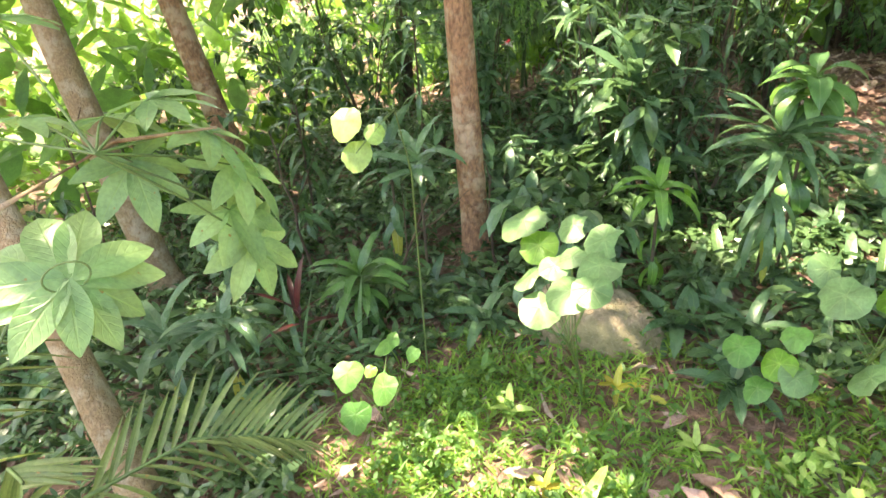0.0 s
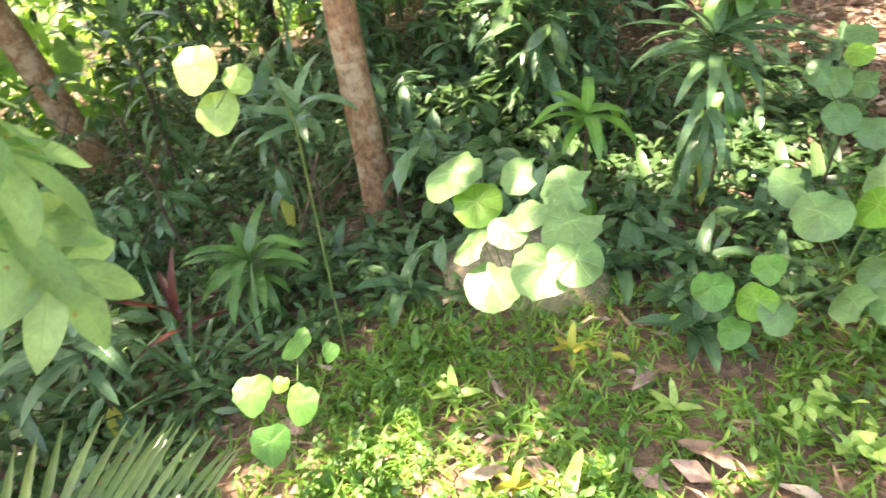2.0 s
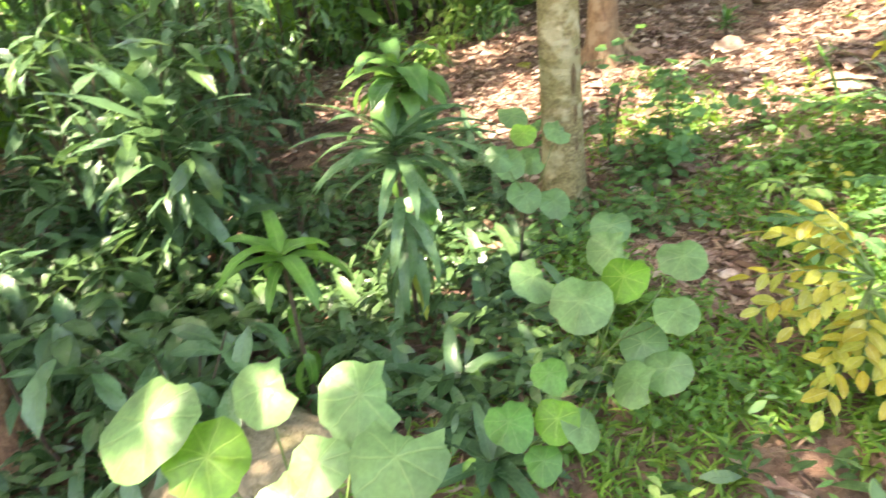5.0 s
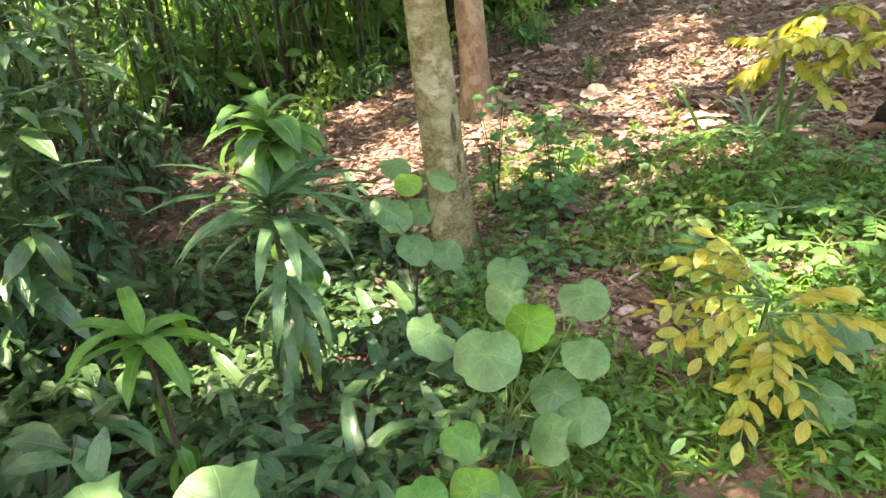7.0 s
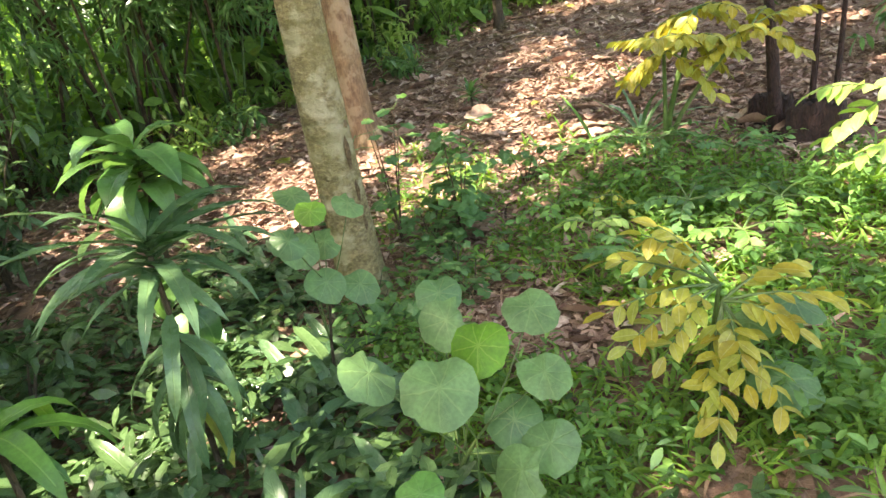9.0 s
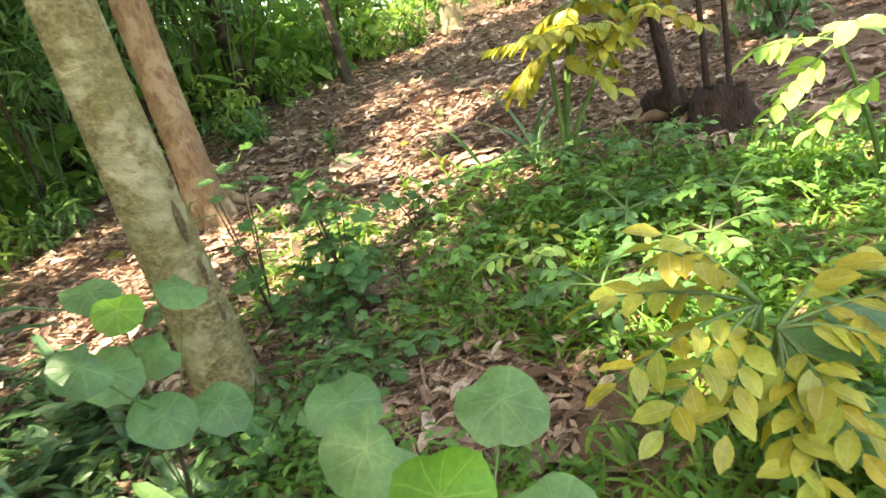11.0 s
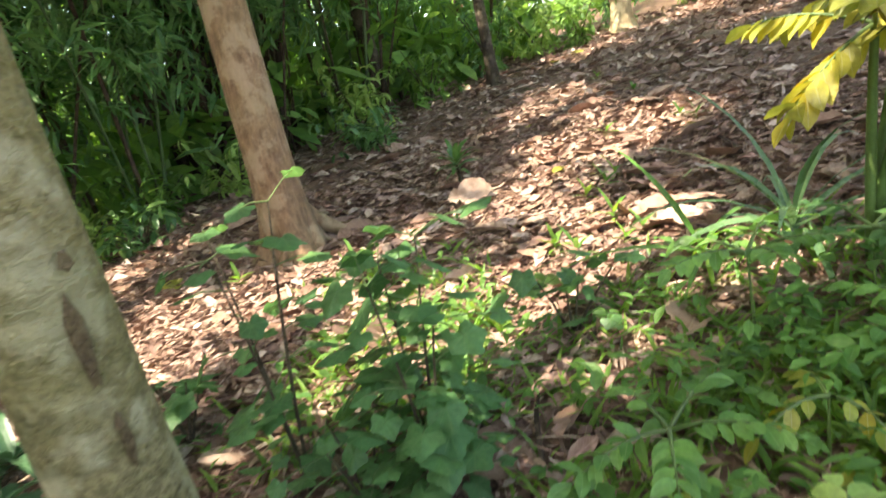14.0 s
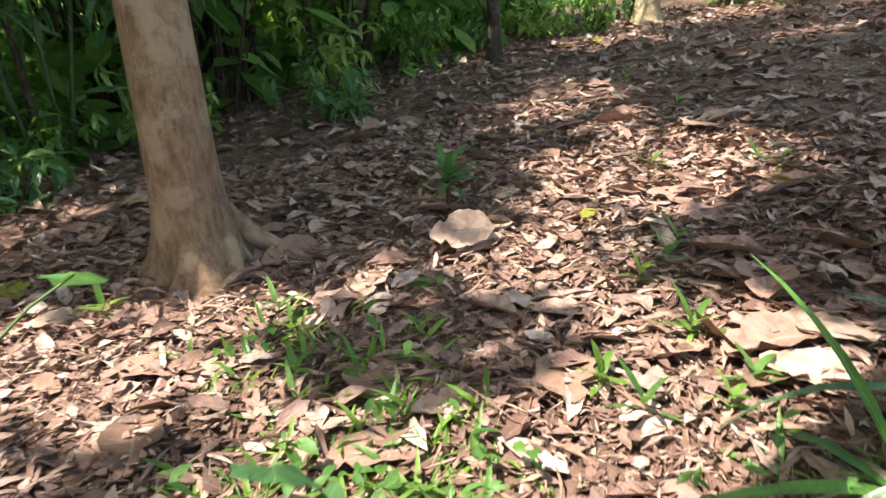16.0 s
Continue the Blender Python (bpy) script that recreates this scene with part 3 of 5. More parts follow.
    for k in range(300):
        while True:
            x, y = r.uniform(2.6, 9.5), r.uniform(4.2, 9.5)
            if bareness(x, y) > 0.35 and r.uniform() < 1.3 - 0.17 * math.hypot(x - 4.8, y - 5.8):
                break
        ob = new("dry_leaf", kinds[k % 6])
        size = 0.13 + 0.17 * r.uniform() ** 1.5
        ob.matrix_world = Matrix.Translation((x, y, gz(x, y) + 0.025)) @ turn(r.uniform(0, 6.28), r.normal(0.03, 0.16), r.normal(0, 0.22)) @ Matrix.Scale(size, 4)
        tagged(ob, "large curled tan dry leaf lying on the litter", "dry leaf", "fallen leaves")
    return kinds


DRY_KINDS = build_litter()


def big_dry_leaf(x, y, yaw, size, kind, lift=0.03, roll=0.0, label="very large pale brown dry leaf on the ground"):
    ob = new("dry_leaf", DRY_KINDS[kind])
    ob.matrix_world = Matrix.Translation((x, y, gz(x, y) + lift)) @ turn(yaw, 0.06, roll) @ Matrix.Scale(size, 4)
    tagged(ob, label, "dry leaf", "fallen leaves")


# ---------------------------------------------------------------- trees
def crown_mesh(name, centres, each, spread, size, material, r, width=0.42):
    shapes = [sliver_grid(1.0, width, "ellipse", d, 3, i) for i, d in enumerate((0.3, 0.7, 1.1))]
    pos = clusters(centres, each, spread, r)
    n = len(pos)
    return scatter_mesh(name, material, shapes, pos, r.uniform(0, 6.28, n), r.normal(-0.35, 0.5, n), r.normal(0, 0.5, n), r.uniform(0.7, 1.25, n) * size)


# openings cut in the unseen canopy so that sun falls in these spots on the ground: x, y, radius
SUN_SPOTS = ((7.4, 7.15, 0.45), (6.8, 6.05, 0.55), (5.8, 5.88, 0.2), (5.4, 6.15, 0.06), (5.52, 5.12, 0.25), (4.64, 6.45, 0.22), (4.5, 4.86, 0.18), (4.92, 4.95, 0.1), (7.8, 7.25, 0.4), (4.2, 5.28, 0.2),
             (3.55, 6.6, 0.25), (4.14, 7.1, 0.15), (5.14, 4.65, 0.05), (10.4, 8.8, 0.5), (12.4, 8.8, 0.9), (8.7, 10.2, 0.5), (2.5, 7.7, 0.4),
             (1.05, 2.55, 0.05), (1.9, 2.4, 0.08), (9.2, 10.0, 0.6), (7.6, 10.3, 0.4),
             (1.5, 5.2, 0.2), (1.2, 6.0, 0.3), (0.7, 5.0, 0.15), (4.9, 2.82, 0.25), (5.5, 4.07, 0.12), (8.4, 10.4, 0.5), (4.3, 3.7, 0.1), (3.6, 3.4, 0.05))


def foliage_at(x, y, z, fullness):
    """Whether foliage fills this place of the canopy: gaps of half a metre and more run down through it."""
    px, py = x + 0.55 * z, y - 0.06 * z
    ragged = 0.3 * noise.noise((px * 3.1, py * 3.1, 4.0))
    for sx, sy, radius in SUN_SPOTS:
        ground = gz(sx, sy)
        if math.hypot(px - sx - 0.55 * ground, py - sy + 0.06 * ground) < (radius + 0.32) * (1 + ragged):
            return False
    # the pattern is shifted so its gaps suit where sun and shade should fall
    px, py = px - 34.9, py + 197.2
    return noise.noise((px * 0.95, py * 0.95, 2.0)) + 0.45 * noise.noise((px * 2.3, py * 2.3, 7.0)) < fullness


def tree(x, y, girth, height, bark, label, lean=(0.0, 0.0), crown=2.4, clumps=190, leaf=0.20, seed=1, flare=0.55, knots=0, foliage=CANOPY, crown_shift=(0, 0), fullness=0.05):
    r = np.random.default_rng(seed)
    base = gz(x, y)
    ob = thing("tree", x, y, base, label, "tree")
    n = 34
    pts, radii = [], []
    for i in range(n):
        h = -0.12 + (height + 0.12) * (i / (n - 1)) ** 1.5
        bend = 0.03 * math.sin(h * 0.9 + seed)
        pts.append((lean[0] * h + bend, lean[1] * h + 0.03 * math.cos(h * 0.8 + seed * 2) - 0.03 * math.cos(seed * 2), h))
        radii.append(girth / 2 * ((1 - 0.55 * max(h, 0) / height) + flare * math.exp(-max(h + 0.03, 0) / 0.13)))
    part("trunk", tube_mesh("trunk", bark, pts, radii, 26, 0.028, seed, [0.28 * flare * math.exp(-max(p[2], 0) / 0.16) for p in pts]), ob)
    if knots:
        for k in range(knots):
            h = 0.35 + 0.32 * k + r.uniform(-0.08, 0.08)
            a = r.uniform(0, 6.28)
            rad = girth / 2 * 1.0
            b = Bag()
            p0 = Vector((lean[0] * h + rad * math.cos(a) * 0.93, lean[1] * h + rad * math.sin(a) * 0.93, h))
            out = Vector((math.cos(a), math.sin(a), 0.1))
            tube(b, [p0 - out * 0.01, p0 + out * 0.008, p0 + out * 0.014], [0.026, 0.022, 0.008], 10, 0.1, k)
            part("knot", b.mesh("knot", bark), ob)
    top = Vector(pts[-1])
    tips = []
    for k in range(6):
        a = k * 1.05 + r.uniform(-0.3, 0.3)
        start = Vector(pts[-2 - k % 3])
        end = top + Vector((math.cos(a) * crown * 0.75 + crown_shift[0], math.sin(a) * crown * 0.75 + crown_shift[1], r.uniform(0.2, 1.6)))
        mid = start.lerp(end, 0.5) + Vector((0, 0, 0.35))
        part("limb", tube_mesh("limb", bark, [start, start.lerp(mid, 0.5), mid, mid.lerp(end, 0.6), end], [girth * 0.16, girth * 0.13, girth * 0.1, girth * 0.06, girth * 0.02], 7, 0.05, k), ob)
        tips.append(end)
    a, d = r.uniform(0, 6.28, clumps), crown * np.sqrt(r.uniform(0, 1, clumps))
    c = np.stack([d * np.cos(a), d * np.sin(a), r.normal(0, 0.55, clumps) - 0.09 * d * d / max(crown, 1) * 2], -1)
    c += np.array(top) + np.array((crown_shift[0], crown_shift[1], 0.7))
    c = c[[foliage_at(*(p + np.array((x, y, base))), fullness) for p in c]]
    part("crown", crown_mesh("crown", c, 44 if clumps > 70 else 13, (0.16, 0.16, 0.14), leaf, foliage, r), ob, label="open crown of green leaves")
    return ob


grey_tree = tree(3.31, 4.96, 0.255, 6.4, BARK_GREY, "slender tree with wrinkled tan bark and mossy foot", (-0.008, 0.01), 3.9, 560, 0.24, 3, 0.35, 4, fullness=0.36)
for k, (a, h, wide, tall) in enumerate(((-1.62, 0.82, 0.016, 0.09), (-1.52, 0.62, 0.012, 0.06), (-1.46, 0.44, 0.013, 0.05), (-1.45, 0.97, 0.013, 0.02))):
    scar = Bag()
    out = Vector((math.cos(a), math.sin(a), 0))
    across = Vector((-math.sin(a), math.cos(a), 0))
    rows, uvs = [], []
    for j in range(5):
        q = j / 4
        for i in range(12):
            b = 2 * math.pi * i / 12
            rows.append(out * (0.118 + 0.007 * (1 - q) + (0.006 if 0.4 < q < 0.9 else 0)) + across * (wide * q * math.cos(b) * (1 + 0.22 * math.sin(3 * b + k) + 0.12 * math.sin(7 * b))) + Vector((0, 0, h + tall * q * math.sin(b) * (1 + 0.12 * math.sin(5 * b + k)))))
            uvs.append((i / 12, q))
    scar.grid(rows, uvs, 5, 12, closed=True)
    part("scar", scar.mesh("scar", BARK_SCAR), grey_tree, label="brown weathered scar in the bark")
brown_tree = tree(4.845, 7.005, 0.28, 7.0, BARK_BROWN, "tree with rough brown bark and flared foot", (-0.015, 0.01), 3.9, 560, 0.24, 4, 0.95, 2, fullness=0.36)
for k, (a, reach, thick) in enumerate(((-0.55, 0.40, 0.05), (-1.5, 0.24, 0.055), (-2.5, 0.28, 0.05), (0.5, 0.34, 0.05), (2.4, 0.3, 0.05))):
    # surface roots that run out from the foot
    way, pts, radii = Vector((math.cos(a), math.sin(a), 0)), [], []
    for q in np.linspace(0, 1, 8):
        p = way * (0.07 + reach * q) + Vector((0.03 * math.sin(4 * q + k), 0.03 * math.cos(4 * q + k), 0))
        low = gz(4.845 + p.x, 7.005 + p.y) - gz(4.845, 7.005)
        pts.append(p + Vector((0, 0, low + 0.30 * (1 - q) ** 2.6 - 0.03)))
        radii.append(thick * (1.1 - 0.85 * q))
    part("root", tube_mesh("root", BARK_BROWN, pts, radii, 10, 0.06, k), brown_tree)
tree(0.22, 4.40, 0.205, 6.2, BARK_RED, "tree with reddish brown bark among dense undergrowth", (-0.055, -0.03), 4.0, 440, 0.2, 5, 0.4, 2, fullness=0.1)
tree(9.28, 9.40, 0.15, 5.5, BARK_DARK, "thin brown tree at the clearing's edge", (-0.02, 0.02), 3.0, 150, 0.2, 6, fullness=-0.3)
tree(11.6, 8.98, 0.30, 6.5, BARK_PALE, "sunlit pale-barked tree with a mossy foot", (0.0, 0.0), 2.6, 110, 0.2, 7)
tree(12.9, 7.60, 0.22, 6.0, BARK_DARK, "dark thin tree on the slope", (0.0, 0.01), 2.0, 110, 0.2, 8)
tree(8.4, 10.6, 0.22, 6.0, BARK_DARK, "dark tree beside the bamboo", (-0.03, 0.0), 3.2, 150, 0.2, 9, fullness=-0.3)
tree(8.6, 3.9, 0.24, 6.2, BARK_BROWN, "brown tree behind the yellowing shrubs", (0.0, 0.0), 3.4, 240, 0.2, 15, fullness=-0.05)
tree(-2.15, 3.45, 0.25, 5.2, MOTTLED, "leaning tree with spotted brown bark", (-0.20, 0.02), 2.8, 300, 0.2, 10, fullness=0.3)
tree(-3.05, 5.45, 0.28, 6.0, BARK_RED, "leaning dark reddish tree in the undergrowth", (-0.30, 0.0), 2.8, 280, 0.2, 11, fullness=0.3)
# added tree: its full crown keeps sun off the bamboo and undergrowth beside it
tree(-2.9, 8.7, 0.2, 6.2, BARK_DARK, "dark tree added to shade the thin bamboo", (0.02, 0.0), 3.2, 330, 0.22, 13, fullness=0.5)
tree(-0.30, 1.70, 0.17, 4.6, MOTTLED, "leaning young tree with whitish blotched bark", (-0.58, 0.19), 1.6, 40, 0.17, 12)

# ---------------------------------------------------------------- bamboo
def bamboo_clump(x, y, culms, height, leaves, label, seed, dry=0.0, spread=0.45, low=0.6, splay=0.10, leaf=0.2):
    r = np.random.default_rng(seed)
    base = gz(x, y)
    ob = thing("bamboo_clump", x, y, base, label, "bamboo", "bamboo grove")
    hang = []
    for k in range(culms):
        a, d = r.uniform(0, 6.28), spread * math.sqrt(r.uniform(0, 1))
        px, py = d * math.cos(a), d * math.sin(a)
        h = height * r.uniform(0.7, 1.1)
        lx, ly = splay * math.cos(a) + r.normal(0, 0.09), splay * math.sin(a) + r.normal(0, 0.09)
        z0 = gz(x + px, y + py) - base - 0.05
        pts, radii = [], []
        rad = r.uniform(0.013, 0.030)
        n = 17
        for i in range(n):
            q = i / (n - 1)
            z = h * q * (1 - 0.12 * q * q)
            pts.append((px + lx * z + lx * h * 0.9 * q ** 3, py + ly * z + ly * h * 0.9 * q ** 3, z0 + z))
            radii.append(rad * (1 - 0.8 * q) * (1.12 if i % 2 else 0.97))
        part("culm", tube_mesh("culm", CULM_DRY if r.uniform() < dry else CULM, pts, radii, 6, 0.0, k), ob)
        for i in range(3, n):
            if pts[i][2] > low:
                hang.append(pts[i])
    hang = np.array(hang)
    sprays = hang[r.integers(0, len(hang), leaves // 7)] + r.normal(0, 1, (leaves // 7, 3)) * (0.42, 0.42, 0.3)
    pos = clusters(sprays, 7, (0.07, 0.07, 0.06), r)
    pos[:, 2] = np.maximum(pos[:, 2], 0.25)
    n = len(pos)
    shapes = [sliver_grid(1.0, 0.17, "blade", d, 3, i) for i, d in enumerate((0.4, 0.9))]
    me = scatter_mesh("foliage", BAMBOO_LEAF, shapes, pos, r.uniform(0, 6.28, n), r.normal(-0.55, 0.5, n), r.normal(0, 0.6, n), r.uniform(0.6, 1.25, n) * leaf)
    part("foliage", me, ob, label="hanging narrow green leaves")
    return ob


bamboo_clump(1.3, 9.9, 15, 6.5, 4200, "dark dense clump of bamboo with brown culms", 21, 0.8, 0.45, 1.3, 0.06)
bamboo_clump(2.6, 10.5, 16, 7.0, 7600, "dark dense clump of bamboo with brown culms", 22, 0.7, 0.5, 1.1, 0.07)
bamboo_clump(3.9, 10.6, 20, 7.0, 5200, "green bamboo clump with thin leaning culms", 23, 0.5, 0.6, 1.3, 0.10, 0.2)
bamboo_clump(4.95, 10.5, 16, 7.0, 11000, "green bamboo clump with thin leaning culms", 24, 0.5, 0.65, 1.2, 0.12, 0.25)
# two clumps of dark culms added to make the shaded hollow of the grove
bamboo_clump(6.1, 11.3, 95, 6.0, 1300, "crowded dark bamboo culms added for deep shade in the grove", 34, 1.0, 0.6, 1.9, 0.03, 0.2)
bamboo_clump(6.65, 11.1, 95, 6.0, 1300, "crowded dark bamboo culms added for deep shade in the grove", 35, 1.0, 0.6, 1.9, 0.03, 0.2)
bamboo_clump(6.5, 10.5, 14, 7.0, 13000, "dense bamboo clump with a dark heart and hanging leaves", 25, 0.8, 0.5, 1.5, 0.16, 0.27)
bamboo_clump(7.9, 10.7, 13, 6.5, 4800, "dense bamboo clump with a dark heart and hanging leaves", 26, 0.4, 0.5, 1.5, 0.13, 0.24)
bamboo_clump(9.3, 11.5, 12, 6.5, 5200, "bamboo clump with hanging sunlit leaves", 27, 0.2, 0.6, 1.2, 0.10)
bamboo_clump(11.2, 11.4, 12, 6.5, 4600, "bamboo clump with hanging sunlit leaves", 28, 0.2, 0.7, 0.3, 0.10)
bamboo_clump(0.1, 9.3, 9, 6.0, 5600, "thin bamboo behind the undergrowth", 29, 0.4, 0.5, 0.6, 0.08)
bamboo_clump(-1.6, 9.0, 9, 6.0, 6000, "thin bamboo behind the undergrowth", 30, 0.3, 0.6, 0.4, 0.08)
bamboo_clump(-3.4, 8.4, 7, 5.5, 5000, "thin bamboo behind the undergrowth", 33, 0.3, 0.6, 0.3, 0.08)


# ---------------------------------------------------------------- woods behind
def build_woods():
    r = np.random.default_rng(31)
    centres = []
    while len(centres) < 10500:
        a, d = (r.uniform(-0.1, 3.6) if r.uniform() < 0.86 else r.uniform(0, 6.28)), r.uniform(8.0, 24)
        x, y = 4.0 + d * math.cos(a), 5.0 + d * math.sin(a)
        if x > 8.5 and abs(y - (4 + 0.55 * x)) < 2.6 and d < 13:
            continue
        if 2.2 < a < 2.95 and r.uniform() < 0.5:
            continue
        h = r.uniform(0.0, 1.0) ** 2.0 * (1.6 + 0.36 * d)
        if noise.noise((x * 0.35, y * 0.35, h * 0.5)) < -0.2:
            continue
        if d < 9.5 and x > -2.5 and y < 11.3:
            continue
        if 6.5 < y < 10.2 and 0.5 < x < 12:
            continue
        centres.append((x, y, gz(x, y) + 0.15 + h))
    for _ in range(1500):
        x, y = r.uniform(-4, 12), r.uniform(10.4, 13.5)
        centres.append((x, y, gz(x, y) + 0.1 + 1.3 * r.uniform() ** 2))
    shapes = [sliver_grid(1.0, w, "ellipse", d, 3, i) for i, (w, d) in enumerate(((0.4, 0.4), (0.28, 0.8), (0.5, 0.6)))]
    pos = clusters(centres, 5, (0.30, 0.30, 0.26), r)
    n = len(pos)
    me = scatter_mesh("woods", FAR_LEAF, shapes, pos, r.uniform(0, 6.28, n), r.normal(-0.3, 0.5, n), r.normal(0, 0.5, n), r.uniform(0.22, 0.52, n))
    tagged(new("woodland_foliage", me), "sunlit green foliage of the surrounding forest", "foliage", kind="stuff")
    k = 0
    while k < 34:
        a, d = r.uniform(0, 6.28), r.uniform(11, 24)
        x, y = 4.0 + d * math.cos(a), 5.0 + d * math.sin(a)
        if x > 8.5 and abs(y - (4 + 0.55 * x)) < 2.2 and d < 13:
            continue
        if y < 3 and x < 6:
            continue
        k += 1
        girth = r.uniform(0.09, 0.26)
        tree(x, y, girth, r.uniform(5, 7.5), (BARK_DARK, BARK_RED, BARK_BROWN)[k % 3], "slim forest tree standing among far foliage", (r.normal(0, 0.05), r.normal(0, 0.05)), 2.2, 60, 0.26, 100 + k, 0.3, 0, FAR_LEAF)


build_woods()


# ---------------------------------------------------------------- plants with strap leaves
def strap_plant(name, x, y, stem, count, length, width, material, label, seed, droop=1.0, rise=0.9, tiers=0.16, category="shrub", group="", yellow=0, lean=(0, 0), stem_mat=None, low_leaves=0, kind_of="strap", fold=0.12):
    """A stem with a rosette of long arching leaves, each a mesh of its own."""
    r = np.random.default_rng(seed)
    z = gz(x, y)
    ob = thing(name, x, y, z, label, category, group)
    if stem > 0.03:
        n = 7
        pts = [(lean[0] * i / (n - 1), lean[1] * i / (n - 1), -0.03 + (stem + 0.03) * i / (n - 1)) for i in range(n)]
        part("stem", tube_mesh("stem", stem_mat or DARK_STEM, pts, [0.012 - 0.004 * i / n for i in range(n)], 7, 0.05, seed), ob)
    kinds = [leaf_mesh("leaf", material, length, width, kind_of, droop=droop * d, fold=fold, wave=0.05, seg=6, seed=seed + i, side=s) for i, (d, s) in enumerate(((0.7, 0.05), (1.0, -0.06), (1.35, 0.02)))]
    for k in range(count):
        q = (k + 0.5) / count
        a = k * 2.399 + r.normal(0, 0.15)
        pitch = rise * (1 - 1.15 * q ** 1.1) + r.normal(0, 0.08) + (0.25 if q < 0.12 else 0)
        pos = Vector((lean[0], lean[1], max(0.015, stem + tiers * (0.45 - q)) if stem > 0.03 else 0.02 + 0.04 * (1 - q)))
        size = (0.55 + 0.5 * math.sin(math.pi * min(1, q * 0.8 + 0.25))) * r.uniform(0.88, 1.1)
        part("leaf", kinds[k % 3], ob, Matrix.Translation(pos) @ turn(a, pitch, r.normal(0, 0.15)) @ Matrix.Scale(size, 4))
    for k in range(low_leaves):
        a = k * 2.399 + r.uniform(-0.4, 0.4)
        h = stem * r.uniform(0.35, 0.8)
        part("leaf", kinds[2], ob, Matrix.Translation((lean[0] * 0.6, lean[1] * 0.6, h)) @ turn(a, r.uniform(-1.0, -0.25), r.normal(0, 0.2)) @ Matrix.Scale(r.uniform(0.65, 0.95), 4))
    if yellow:
        old = leaf_mesh("leaf", YELLOW, length * 0.7, width * 0.95, kind_of, droop=0.4, fold=0.1, wave=0.05, seg=6, seed=seed)
        part("leaf", old, ob, Matrix.Translation((0, 0, stem * 0.45)) @ turn(3.6, -1.2, 0), "withered yellow leaf hanging down")
    return ob


strap_plant("dracaena", 2.07, 4.10, 0.92, 32, 0.44, 0.074, STRAP, "tall plant with drooping strap leaves on one stem", 41, 1.15, 0.55, 0.14, yellow=1, low_leaves=26)
strap_plant("dracaena", 1.53, 3.86, 0.73, 15, 0.31, 0.078, STRAP_LIGHT, "plant with fresh light green drooping strap leaves", 42, 1.9, 0.55, 0.08, low_leaves=6)
strap_plant("dracaena", 2.17, 4.30, 1.16, 26, 0.29, 0.11, LUSH, "leafy shrub with broad glossy green leaves", 43, 1.7, 0.35, 0.2, low_leaves=6, kind_of="ellipse")
strap_plant("dracaena", 1.13, 5.05, 0.95, 26, 0.5, 0.13, ROSETTE, "tall plant with wide bluish green leaves in tiers", 44, 0.8, 0.85, 0.5, low_leaves=8)
strap_plant("dracaena", -0.35, 4.15, 0.85, 20, 0.42, 0.11, STRAP, "plant with drooping strap leaves beside the red trunk", 45, 1.3, 0.8, 0.25, yellow=1, low_leaves=6)
strap_plant("dracaena", -0.06, 3.25, 0.40, 28, 0.37, 0.09, LUSH, "low plant with glossy green strap leaves", 46, 1.5, 0.75, 0.14, low_leaves=6)
strap_plant("dracaena", 0.0, 3.95, 0.9, 14, 0.36, 0.1, STRAP, "thin plant with strap leaves in front of the trunk", 47, 1.2, 0.7, 0.2)
strap_plant("dracaena", 1.6, 6.3, 1.5, 20, 0.4, 0.07, STRAP, "tall dark plant with strap leaves in the undergrowth", 48, 1.1, 0.8, 0.5, low_leaves=8)
strap_plant("dracaena", 0.7, 6.6, 1.7, 22, 0.46, 0.08, STRAP, "tall dark plant with strap leaves in the undergrowth", 49, 1.2, 0.8, 0.6, low_leaves=10)
strap_plant("dracaena", -0.9, 5.6, 1.6, 24, 0.5, 0.09, STRAP, "tall dark plant with long hanging leaves", 50, 1.3, 0.7, 0.7, low_leaves=12)
strap_plant("dracaena", -1.5, 4.6, 1.2, 20, 0.46, 0.09, UNDER, "dense dark green plant with long leaves", 51, 1.1, 0.8, 0.6, low_leaves=10)

def rosette(x, y, size, seed, count=13, material=None):
    strap_plant("rosette_plant", x, y, 0.0, count, 0.30 * size, 0.092 * size, material or ROSETTE, "low rosette of ribbed blue-green leaves on the ground", seed, 1.0, 0.52, 0.0, "rosette plant", "ground rosettes", fold=0.2)


for k, (x, y, s) in enumerate(((2.08, 3.60, 1.15), (2.38, 4.02, 1.0), (0.63, 3.50, 1.0), (0.12, 3.80, 1.05), (2.05, 3.18, 0.95), (1.72, 3.60, 1.0), (2.42, 3.55, 0.9), (0.56, 3.80, 0.9), (2.75, 3.85, 0.95), (2.55, 4.45, 1.0), (2.85, 4.65, 0.9), (1.75, 4.1, 0.95), (3.02, 5.55, 1.0), (3.08, 5.95, 0.95), (2.75, 5.3, 1.0), (2.72, 5.85, 1.0), (3.18, 6.3, 0.8), (2.5, 5.0, 1.0), (2.95, 5.15, 0.9))):
    rosette(x, y, s, 60 + k, 14)
spare = np.random.default_rng(61)
made = 0
